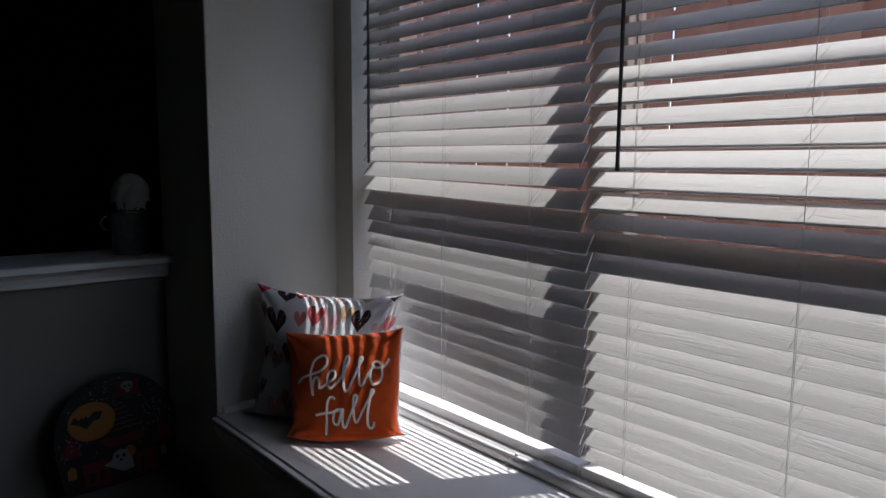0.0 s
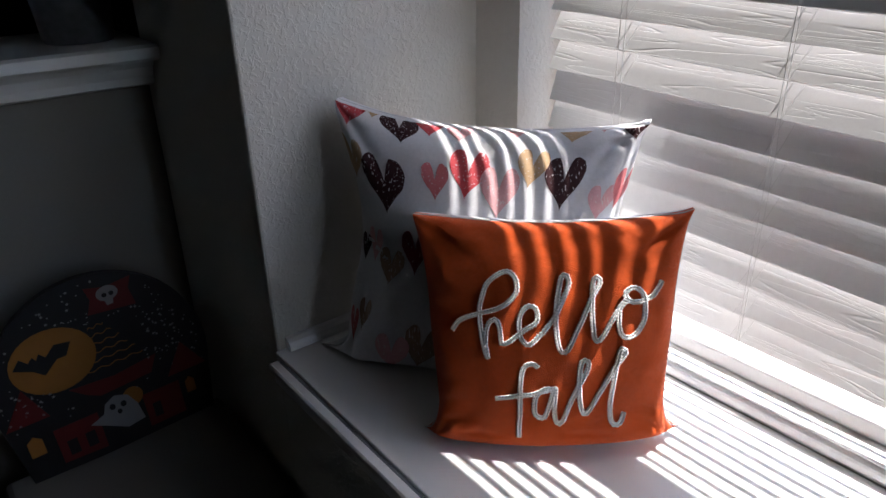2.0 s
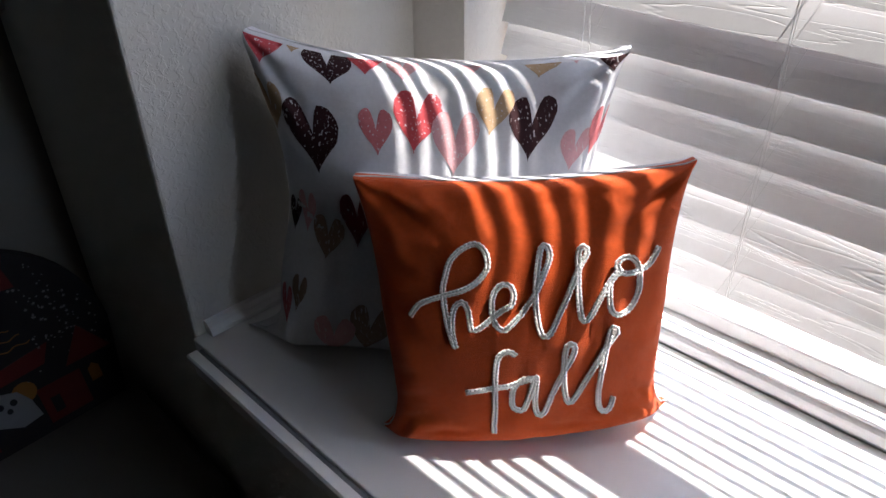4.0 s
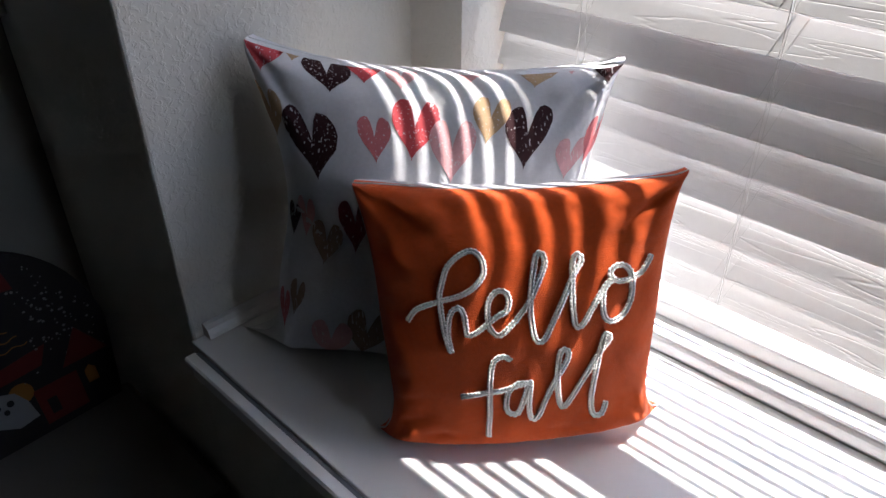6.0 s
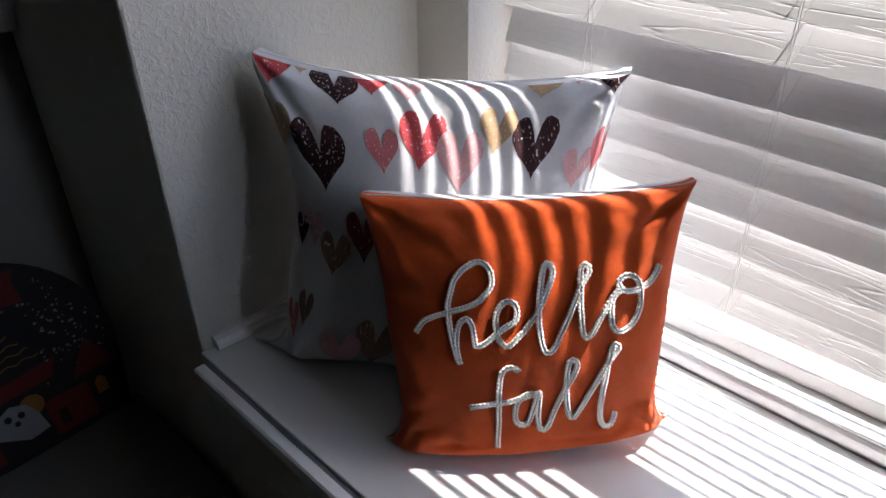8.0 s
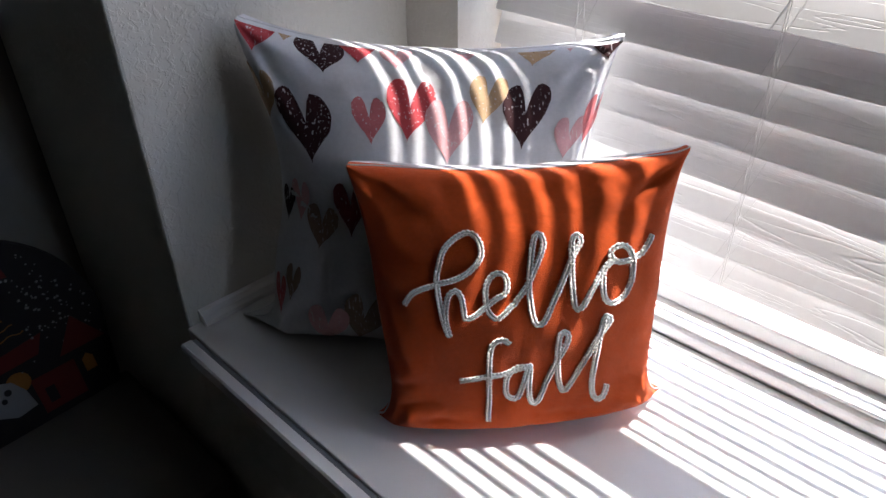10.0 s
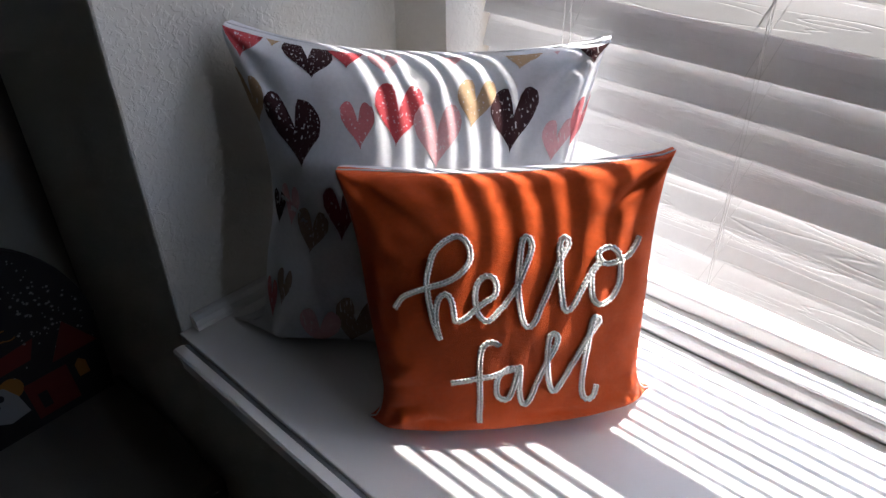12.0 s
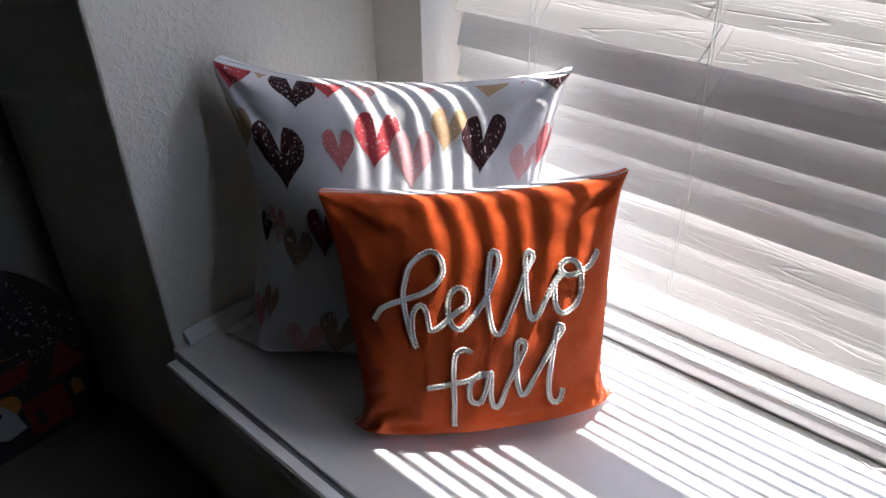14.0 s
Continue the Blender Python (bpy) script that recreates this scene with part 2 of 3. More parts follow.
def lathe(bm, rows, sides=32):
    """Turns (radius, z) rows about z."""
    rings = [[bm.verts.new((r * math.cos(2 * math.pi * k / sides), r * math.sin(2 * math.pi * k / sides), z)) for k in range(sides)] for r, z in rows]
    for a, b in zip(rings, rings[1:]):
        for k in range(sides):
            bm.faces.new((a[k], a[(k + 1) % sides], b[(k + 1) % sides], b[k]))
    bm.faces.new(rings[0][::-1])
    bm.faces.new(rings[-1])
    return bm


def spline(pts, per=8):
    """Catmull-Rom through 2D points."""
    p = [Vector(q) for q in pts]
    p = [p[0] * 2 - p[1]] + p + [p[-1] * 2 - p[-2]]
    out = []
    for a, b, c, d in zip(p, p[1:], p[2:], p[3:]):
        for k in range(per):
            t = k / per
            out.append(0.5 * (2 * b + (c - a) * t + (2 * a - 5 * b + 4 * c - d) * t * t + (3 * b - a - 3 * c + d) * t ** 3))
    return out + [p[-2]]


# ---- structure ----
SEAT = 0.46
structure("wall_end", boxes((-0.40, 0.0, -0.40, 0.16, 0.0, 2.6), bevel=0.004), M_WALL, "greige orange-peel plaster wall at the end of the window seat", "wall")
# wall_end_far is out of view; its hole is added for the fill lamp
structure("wall_end_far", boxes((2.80, 3.10, -0.40, -0.36, 0.0, 2.6), (2.80, 3.10, -0.04, 0.16, 0.0, 2.6), (2.80, 3.10, -0.36, -0.04, 0.0, 1.0), (2.80, 3.10, -0.36, -0.04, 2.1, 2.6)), M_WALL, "unseen greige wall closing the window seat, with an added fill opening", "wall")
# the gap at x 2.42-2.70 is an added unseen opening that brightens the alcove
structure("wall_window", boxes((0.0, 0.098, 0.004, 0.16, 0.0, 2.6), (1.85, 2.42, 0.004, 0.16, 0.0, 2.6), (2.70, 2.80, 0.004, 0.16, 0.0, 2.6), (0.098, 1.85, 0.0125, 0.16, 0.0, 0.481), (0.098, 1.85, 0.004, 0.16, 2.06, 2.6), (2.42, 2.70, 0.004, 0.16, 0.0, 0.505), (2.42, 2.70, 0.004, 0.16, 2.06, 2.6)), M_WALL, "greige plaster window wall with a deep opening and an added unseen one", "wall")
structure("wall_seat_front", boxes((0.0, 2.80, -0.40, -0.36, 0.0, 0.425)), M_WALL, "greige plaster wall under the window seat", "wall")
structure("wall_room_side", boxes((3.10, 3.4, -0.40, -0.25, 0.0, 2.6)), M_WALL, "plain greige room wall", "wall")
# the next four walls carry the room's shade in their dark colour
structure("wall_room_east", boxes((3.4, 3.5, -3.6, -0.25, 0.0, 2.6)), M_ROOM_SHADE, "plain unseen room wall, coloured dark to keep the room dim", "wall")
structure("wall_room_south", boxes((-2.6, 3.4, -3.6, -3.5, 0.0, 2.6)), M_ROOM_SHADE, "plain unseen room wall, coloured dark to keep the room dim", "wall")
structure("wall_room_west", boxes((-2.7, -2.6, -3.6, 0.16, 0.0, 2.6)), M_ROOM_SHADE, "plain wall of the dark room beyond, its shade put into the colour", "wall")
structure("wall_beyond", boxes((-2.6, -0.40, 0.06, 0.16, 0.0, 2.6)), M_ROOM_SHADE, "plain wall of the dark room beyond, its shade put into the colour", "wall")
structure("wall_half", boxes((-0.52, -0.40, -3.5, -0.40, 0.0, 0.82)), M_HALF_SHADED, "plaster half wall under a white ledge, its shade put into the colour", "wall")
structure("ceiling", boxes((-2.7, 3.5, -3.6, 0.16, 2.6, 2.7)), M_CEIL_DIMMED, "plain unseen ceiling, greyed to cut bounce light", "ceiling")
# soffit and header are out of view, added to reflect light onto the seat
structure("bounce_soffit", boxes((0.0, 2.80, -0.40, 0.004, 2.16, 2.26)), M_BOUNCE_WHITE, "unseen white soffit added to bounce light onto the window seat", "ceiling")
structure("wall_header", boxes((0.0, 3.10, -0.40, -0.36, 2.26, 2.6)), M_WALL, "unseen greige header added above the bounce soffit", "wall")
structure("floor", boxes((-2.7, 3.5, -3.6, 0.16, -0.1, 0.0)), M_FLOOR, "dark brown carpet floor", "floor")

# half-wall ledge with a moulded nose
ledge = structure("ledge", profile_x([(-0.60, 0.862), (-0.60, 0.886), (-0.305, 0.886), (-0.296, 0.882), (-0.296, 0.866), (-0.31, 0.860), (-0.335, 0.856), (-0.345, 0.846), (-0.352, 0.830), (-0.352, 0.818), (-0.372, 0.812), (-0.396, 0.812), (-0.396, 0.862)], 0, 3.1), M_TRIM, "white painted moulded ledge on the half wall", "ledge")
ledge.matrix_basis = Matrix(((0, 1, 0, 0), (-1, 0, 0, -0.402), (0, 0, 1, 0), (0, 0, 0, 1)))

# window seat: board, nosing with an open joint, trims
structure("window_seat_board", boxes((0.0, 2.80, -0.404, 0.0, 0.43, SEAT), bevel=0.002), M_TRIM, "white gloss-painted window seat board with sun stripes", "window seat")
structure("seat_joint", boxes((0.022, 2.80, -0.412, -0.4045, 0.43, 0.4555)), M_CAULK, "dark open joint behind the seat nosing", "joint")
structure("seat_nosing", profile_x([(-0.412, 0.43), (-0.412, SEAT), (-0.424, SEAT), (-0.4265, 0.4575), (-0.4265, 0.452), (-0.4245, 0.448), (-0.4215, 0.444), (-0.4195, 0.437), (-0.4195, 0.425), (-0.412, 0.42), (-0.402, 0.40), (-0.402, 0.43)], 0.024, 2.80), M_TRIM, "white moulded nosing along the window seat", "trim")
end_trim = structure("trim_end_wall", profile_x([(0.0, SEAT), (0.017, SEAT), (0.0165, 0.466), (0.013, 0.473), (0.007, 0.4775), (0.0, 0.4785)], 0, 0.385), M_TRIM, "white quarter-round trim along the end wall", "trim")
end_trim.matrix_basis = Matrix(((0, 1, 0, 0.0), (-1, 0, 0, 0.0), (0, 0, 1, 0.0005), (0, 0, 0, 1)))
structure("trim_back", profile_x([(0.012, 0.4605), (0.001, 0.4605), (-0.0005, 0.4625), (-0.002, 0.466), (-0.002, 0.473), (-0.001, 0.477), (0.0015, 0.4795), (0.004, 0.4805), (0.012, 0.481)], 0.0175, 2.80), M_TRIM, "white moulded trim along the back of the seat", "trim")
structure("window_stool", profile_x([(0.0121, 0.4815), (0.0035, 0.4815), (0.0022, 0.4828), (0.0022, 0.4848), (0.0038, 0.4862), (0.010, 0.4868), (0.10, 0.4872), (0.10, 0.4815)], 0.0985, 1.8495), M_TRIM, "white painted sill inside the window opening", "window sill")

# window: frame, mullion, two sashes with meeting rails and panes
window = empty("window_1", Matrix.Translation((0.974, 0.12, 0.51)), "tan vinyl double window with closed sashes", "window", "", "structure")


def window_part(name, rows, mat, bevel=0.003):
    bm = boxes(*rows, bevel=bevel)
    bm.transform(Matrix.Translation((-0.974, -0.12, -0.51)))
    return part(name, bm, mat, window)


window_part("window_frame", [(0.099, 0.113, 0.101, 0.158, 0.488, 2.058), (1.808, 1.849, 0.101, 0.158, 0.488, 2.058), (0.113, 1.808, 0.09, 0.158, 2.02, 2.058), (0.113, 1.808, 0.101, 0.158, 0.488, 0.55)], M_VINYL)
window_part("mullion", [(0.903, 1.0, 0.095, 0.158, 0.55, 2.02)], M_VINYL)
for x0, x1 in ((0.113, 0.903), (1.0, 1.808)):
    window_part("meeting_rail", [(x0, x1, 0.098, 0.146, 1.185, 1.212)], M_VINYL)
    stile = 0.042 if x0 < 0.5 else 0.004
    window_part("sash_stile", [(x0, x0 + stile, 0.098, 0.130, 0.55, 1.185)], M_VINYL, 0.001)
    pane = window_part("pane", [(x0 + stile, x1, 0.118, 0.121, 0.55, 1.185)], M_GLASS, 0)
    pane.visible_shadow = False
    # upper left stile is widened to keep sun streaks off the end wall
    stile = 0.062 if x0 < 0.5 else 0.004
    window_part("sash_stile", [(x0, x0 + stile, 0.124, 0.150, 1.212, 2.02)], M_VINYL, 0.001)
    pane = window_part("pane", [(x0 + stile, x1, 0.136, 0.139, 1.212, 2.02)], M_GLASS, 0)
    pane.visible_shadow = False

# outdoors: ground, outer brick, eave
structure("ground", boxes((-400, 400, 0.28, 800, -0.35, -0.15)), M_SOIL, "pale gravel side yard outside the window", "ground")
# the brick gap at x 2.39-2.73 serves the added opening in wall_window
structure("wall_outer_brick", boxes((-2.7, 0.06, 0.165, 0.28, -0.3, 2.75), (1.89, 2.39, 0.165, 0.28, -0.3, 2.75), (2.73, 3.5, 0.165, 0.28, -0.3, 2.75), (2.39, 2.73, 0.165, 0.28, -0.3, 0.47), (2.39, 2.73, 0.165, 0.28, 2.10, 2.75), (0.06, 1.89, 0.165, 0.28, -0.3, 0.47), (0.06, 1.89, 0.165, 0.28, 2.10, 2.75)), M_BRICK, "brick outer face of the house", "wall")
structure("eave", boxes((-3.2, 4.0, 0.0, 0.60, 2.637, 2.82), (-3.2, 4.0, -4.0, 0.60, 2.82, 2.9)), M_SOFFIT, "painted roof eave over the window", "eave")


# ---- blinds ----
SLAT_W = 0.050


def slat_mesh(length, bow=0.0, twist=0.0, sag=0.0):
    """A thin slat with rounded long edges, slightly crowned; twist in degrees from end to end, bow and sag in metres."""
    bm = bmesh.new()
    across = [(-0.497, 0.0011), (0.0, 0.0013), (0.494, 0.0010), (0.5, 0.0006), (0.5, -0.0007), (0.494, -0.0012), (0.0, -0.0010), (-0.496, -0.0013), (-0.5, -0.0010), (-0.5, 0.0008)]
    n = 17
    rings = []
    for i in range(n):
        f = i / (n - 1)
        a = radians(twist) * (f - 0.5)
        dip = sag * math.sin(math.pi * f)
        ring = []
        for y, z in across:
            y = y * SLAT_W
            ring.append(bm.verts.new(((f - 0.5) * length, y * math.cos(a) - z * math.sin(a) + bow * math.sin(math.pi * f), y * math.sin(a) + z * math.cos(a) - dip)))
        rings.append(ring)
    k = len(across)
    for a, b in zip(rings, rings[1:]):
        for j in range(k):
            bm.faces.new((a[j], a[(j + 1) % k], b[(j + 1) % k], b[j]))
    bm.faces.new(rings[0][::-1])
    bm.faces.new(rings[-1])
    return mesh_of("slat", bm, M_SLAT)


def blind(x0, x1, edge_of, tilt, cords, wand_x, wand_low, odd, label, lean_of=lambda i: 0.0, slip_of=lambda i: 0.0):
    """A faux-wood blind: tilt(z) gives a slat's degrees from flat, inner edge down; odd holds twisted or sagging slats by row."""
    base = 0.4875
    yc = 0.046
    thing = empty("window_blind", Matrix.Translation(((x0 + x1) / 2, yc, base)), label, "blind", "blinds in the window")
    plain = [slat_mesh(x1 - x0, 0.0, 0.0, s) for s in (0.0, 0.0008, 0.0004)]
    i, tops = 0, []
    while True:
        edge = edge_of(i)
        th = tilt(edge)
        zc = edge + SLAT_W / 2 * math.sin(radians(th)) - 0.7 * (0.013 - SLAT_W / 2 * math.cos(radians(th)))
        if zc > 1.99:
            break
        rng = random.Random(i * 7 + int(x0 * 100))
        me, turn, drop = plain[i % 3], lean_of(i) + rng.uniform(-0.12, 0.12), 0.0
        th += rng.uniform(-0.4, 0.4)
        if i in odd:
            twist, lean, more, sag, drop = odd[i]
            me, turn, th = slat_mesh(x1 - x0, 0.0, twist, sag), lean, th + more
        share("slat", me, thing, Matrix.Translation((slip_of(i), 0, zc + drop - base)) @ pose(0, 0, 0, 0, turn, 0) @ pose(0, 0, 0, th, 0, 0))
        tops.append((zc - base, th, math.tan(radians(turn))))
        i += 1
    half = (x1 - x0) / 2
    rail = profile_x([(-0.011, 0.000), (-0.0125, 0.0025), (-0.0125, 0.0205), (-0.0115, 0.0235), (-0.0095, 0.0245), (0.036, 0.0245), (0.0385, 0.022), (0.0385, 0.003), (0.036, 0.0)], -half, half)
    part("bottom_rail", rail, M_SLAT, thing)
    part("head_rail", boxes((-half, half, -0.028, 0.028, 1.49, 1.53), bevel=0.002), M_SLAT, thing)
    for x in cords:
        bm = bmesh.new()
        dx = x - (x0 + x1) / 2
        for side in (-1, 1):
            pts = [(dx, 0.012 + side * 0.020, 0.0245)]
            for z, th, fall in tops:
                c, s = math.cos(radians(th)) * 0.0265, math.sin(radians(th)) * 0.0265
                pts.append((dx, side * c, z - dx * fall + side * s))
            pts.append((dx, side * 0.02, 1.49))
            tube(bm, pts, 0.00045, 4)
        for z, th, fall in tops:
            c, s = math.cos(radians(th)), math.sin(radians(th))
            for off in (-0.008, 0.006):
                # threads that cross the upper face, from the inner string to the outer one
                tube(bm, [(dx + off + a * 0.25, a * c - 0.0016 * s, z - dx * fall + a * s + 0.0017 * c) for a in (-0.0262, 0.0, 0.0262)], 0.00042, 4)
        part("ladder_cord", bm, M_CORD, thing)
        bm = bmesh.new()
        tube(bm, [(dx - 0.004, -0.008, 0.0245), (dx + 0.001, -0.0225, 0.06), (dx + 0.002, -0.0275, 0.40), (dx + 0.004, -0.0265, 0.9), (dx + 0.003, -0.025, 1.49)], 0.0005, 5)
        part("lift_cord", bm, M_CORD, thing)
    bm = bmesh.new()
    dx = wand_x - (x0 + x1) / 2
    tube(bm, [(dx, -0.034, 1.50), (dx + 0.002, -0.040, 1.2), (dx, -0.039, wand_low + 0.02 - base), (dx, -0.039, wand_low - base)], [0.0035, 0.0042, 0.0042, 0.005], 6)
    part("tilt_wand", bm, M_WAND, thing, "dark grey plastic tilt wand")
    return thing


def left_tilt(z):
    if z > 1.0:
        return 55.6
    if z > 0.80:
        return 61.0
    if z > 0.655:
        return 72.6
    if z > 0.60:
        return 63.2
    return 62.6


LOW_ROWS = (0.538, 0.575, 0.618, 0.662, 0.707, 0.749, 0.793, 0.836, 0.880, 0.921, 0.959, 0.998, 1.042, 1.088, 1.133)
blind(0.130, 0.953, lambda i: LOW_ROWS[i] if i < 15 else 1.1815 + 0.0423 * (i - 15), left_tilt, (0.268, 0.495, 0.80), 0.180, 1.178, {13: (2.0, 1.45, -2.0, 0.002, 0.0)}, "white faux-wood blind lowered over the window, slats nearly closed", lambda i: 1.0 if i == 0 else 1.7 if i < 14 else 0.9 if i == 14 else 0.2, lambda i: 0.004 if i < 12 else -0.013)
blind(0.963, 1.803, lambda i: 0.531 if i == 0 else 0.566 + 0.0428 * (i - 1), lambda z: 43.5 if z > 1.35 else 46.5 if z > 1.0 else 54.5, (1.075, 1.40, 1.70), 1.047, 1.165, {11: (-2.0, 0.5, 3.0, 0.002, -0.004), 12: (7.0, 0.35, -9.0, 0.001, -0.001)}, "white faux-wood blind lowered, slats a little more open")

# a spare end of lift cord with its tassel on the sill
tassel = empty("cord_tassel", Matrix.Translation((0.795, 0.006, 0.487)), "small white tassel on a loose blind cord", "tassel")
bm = bmesh.new()
lathe(bm, [(0.0015, 0.0), (0.004, 0.002), (0.0045, 0.006), (0.003, 0.016), (0.0015, 0.02)], 12)
part("bell", bm, M_CORD, tassel, "", True, pose(0, 0, 0.004, 60, 0, 30))
bm = bmesh.new()
tube(bm, [(0.006, 0.010, 0.036), (0.004, 0.004, 0.030), (0.002, -0.004, 0.018), (0.004, -0.010, 0.010), (-0.004, -0.014, -0.004), (-0.016, -0.016, -0.020), (-0.03, -0.020, -0.0255), (-0.05, -0.014, -0.0255)], 0.0009, 5)
part("cord", bm, M_CORD, tassel)


# ---- pillows ----
class Cushion:
    """A stuffed square: s and t run from -1 to 1 over the face; axes u, v, n; half sizes; belly depth and roundness;
    pinch of the left and right side, the top and the bottom; taper, saddle, and how far the filling sinks."""

    def __init__(self, centre, u, v, hx, hy, depth, round_, sides, side_power, top, top_power, bottom, taper, saddle, low, seed, ear=0.0, lip=0.0, horn=0.0, back_slope=0.0, blunt=0.02, tuck=(0.0, 0.0), foot=0.0, flaps=(), dents=()):
        self.c, self.u = Vector(centre), Vector(u).normalized()
        v = Vector(v)
        self.v = (v - self.u * v.dot(self.u)).normalized()
        self.n = self.u.cross(self.v)
        self.hx, self.hy, self.depth, self.round = hx, hy, depth, round_
        self.sides, self.side_power, self.top, self.top_power, self.bottom = sides, side_power, top, top_power, bottom
        self.taper, self.saddle, self.low, self.seed, self.ear, self.lip, self.horn, self.back_slope = taper, saddle, low, seed, ear, lip, horn, back_slope
        self.blunt, self.tuck, self.foot, self.flaps, self.dents = blunt, tuck, foot, flaps, dents

    def raw(self, s, t, side=1.0):
        x = self.hx * (1 + self.taper * t) * s * (1 - self.sides[1 if s > 0 else 0] * (1 - abs(t) ** self.side_power))
        y = self.hy * t * (1 - (self.top if t > 0 else self.bottom) * (1 - abs(s) ** self.top_power))
        blunt = 1 - self.blunt * (abs(s) * abs(t)) ** 7
        if s > 0 and t > 0:
            blunt += self.ear * (s * t) ** 26
        x, y = x * blunt, y * blunt
        if s < 0 < t:
            y += self.horn * (-s * t) ** 3
            x += self.horn * 0.8 * (-s * t) ** 9
        if t < 0:
            # the sides draw in towards the foot
            x *= 1 - self.tuck[1 if s > 0 else 0] * min(1.0, -t * 1.4) ** 1.5 * abs(s) ** 3
        if s < 0 and t < -0.3:
            # the filling rolls over the lower left corner
            x += self.foot * ((-t - 0.3) / 0.7) ** 2 * (-s) ** 2
        plump = 1 - 0.72 * (abs(s) * abs(t)) ** 3
        f = max(0.0, (1 - s * s) * (1 - t * t)) ** (self.round * plump) * (1 - self.low * t)
        if side < 0:
            f = max(0.0, (1 - s * s) * (1 - t * t)) ** (0.27 + self.back_slope * max(0.0, t) ** 2)
        p = self.c + self.u * x + self.v * y + self.n * (side * self.depth * f + self.saddle * s * t + self.lip * min(1.0, max(0.0, -t - 0.62) / 0.38) ** 2 * (1 - s ** 4))
        # soft dents, creases that fan out of the corners, and puckers along the seam
        w = noise.noise(Vector((s * 1.6 + self.seed, t * 1.6, side * 3.0))) * 0.006
        w += noise.noise(Vector((s * 4.2 + self.seed * 2, t * 3.4, side * 5.0))) * 0.0025
        corner = (abs(s) * abs(t)) ** 2.5
        w += math.sin(11.0 * math.atan2(1.05 - abs(t), 1.05 - abs(s)) + self.seed) * (0.003 + 0.05 * self.ear) * corner
        rim = min(1 - abs(s), 1 - abs(t))
        w += noise.noise(Vector((s * 8 + self.seed, t * 8, side))) * 0.0065 * math.exp(-rim * 4)
        for s0, t0, rs, rt, turn, deep in self.dents:
            ds, dt = s - s0, t - t0
            a, b = ds * math.cos(turn) + dt * math.sin(turn), dt * math.cos(turn) - ds * math.sin(turn)
            w += deep * math.exp(-(a / rs) ** 2 - (b / rt) ** 2)
        p = p + self.n * (side * w * min(1.0, rim * 8))
        # empty corners of cloth that lie flat beside the filling
        for sx, ty, sharp, end in self.flaps:
            if s * sx > 0 and t * ty > 0:
                p = p.lerp(Vector(end) + self.n * (0.004 * side * (1 - abs(s))), (abs(s) ** sharp[0]) * (abs(t) ** sharp[1]))
        return p

    def at(self, s, t, lift=0.0, side=1.0):
        p = self.raw(s, t, side)
        if lift:
            e = 0.01
            a = self.raw(min(0.998, s + e), t, side) - self.raw(max(-0.998, s - e), t, side)
            b = self.raw(s, min(0.998, t + e), side) - self.raw(s, max(-0.998, t - e), side)
            p = p + a.cross(b).normalized() * (lift * side)
        p.z = max(p.z, SEAT + 0.002 + (lift if lift else 0))
        p.x = max(p.x, 0.003 if p.z > 0.479 else 0.019)
        p.y = min(p.y, 0.0 if p.x < 0.1 or p.z < 0.56 else 0.022)
        return p

    def sheet(self, side, n=72):
        bm = bmesh.new()
        # closer rows near the rim, where the surface turns
        ks = [math.sin(math.pi / 2 * (2 * i / n - 1)) for i in range(n + 1)]
        grid = [[bm.verts.new(self.at(s, t, 0.0, side)) for s in ks] for t in ks]
        for j in range(n):
            for i in range(n):
                q = (grid[j][i], grid[j][i + 1], grid[j + 1][i + 1], grid[j + 1][i])
                bm.faces.new(q if side > 0 else q[::-1])
        return bm


def move_local(bm, base):
    bm.transform(Matrix.Translation(-base))
    return bm


def cushion_thing(name, cu, front, back, label, front_label, back_label):
    base = Vector((cu.c.x, cu.c.y, SEAT))
    thing = empty(name, Matrix.Translation(base), label, "pillow", "pillows on the window seat")
    for part_name, side, mat, lab in (("front_cover", 1, front, front_label), ("back_cover", -1, back, back_label)):
        ob = part(part_name, move_local(cu.sheet(side), base), mat, thing, lab, True)
    # the seam that joins both covers
    bm = bmesh.new()
    ring = [(a, -1) for a in np.linspace(-1, 1, 40)] + [(1, a) for a in np.linspace(-1, 1, 40)[1:]] + [(a, 1) for a in np.linspace(1, -1, 40)[1:]] + [(-1, a) for a in np.linspace(1, -1, 40)[1:]]
    tube(bm, [cu.at(s * 0.9995, t * 0.9995) - base for s, t in ring], 0.0012, 5)
    part("seam", bm, back, thing, "", True)
    return thing, base


hearts_cushion = Cushion((0.176, -0.150, 0.6365), (0.304, 0.305, -0.026), (-0.037, 0.048, 0.364), 0.221, 0.187, 0.122, 0.34, (0.27, 0.13), 1.9, 0.15, 2.6, -0.02, 0.0, 0.0, 0.24, 3.0, 0.055, 0.0, 0.011, 0.3,
    blunt=0.060, foot=0.050, flaps=[(-1, -1, (60, 12), (0.030, -0.340, 0.4635))],
    dents=[(-0.02, 0.90, 0.05, 0.16, 0.5, -0.010), (0.09, 0.88, 0.05, 0.14, 0.3, 0.007), (-0.86, 0.02, 0.14, 0.03, -0.5, -0.008), (-0.80, 0.72, 0.05, 0.2, 0.5, -0.006), (0.78, 0.80, 0.05, 0.22, -0.6, -0.008)])
heart_pillow, heart_base = cushion_thing("throw_pillow", hearts_cushion, M_WHITE, M_WHITE, "square white cotton pillow printed with scribbled hearts, leaning in the corner", "white cotton with printed hearts", "")


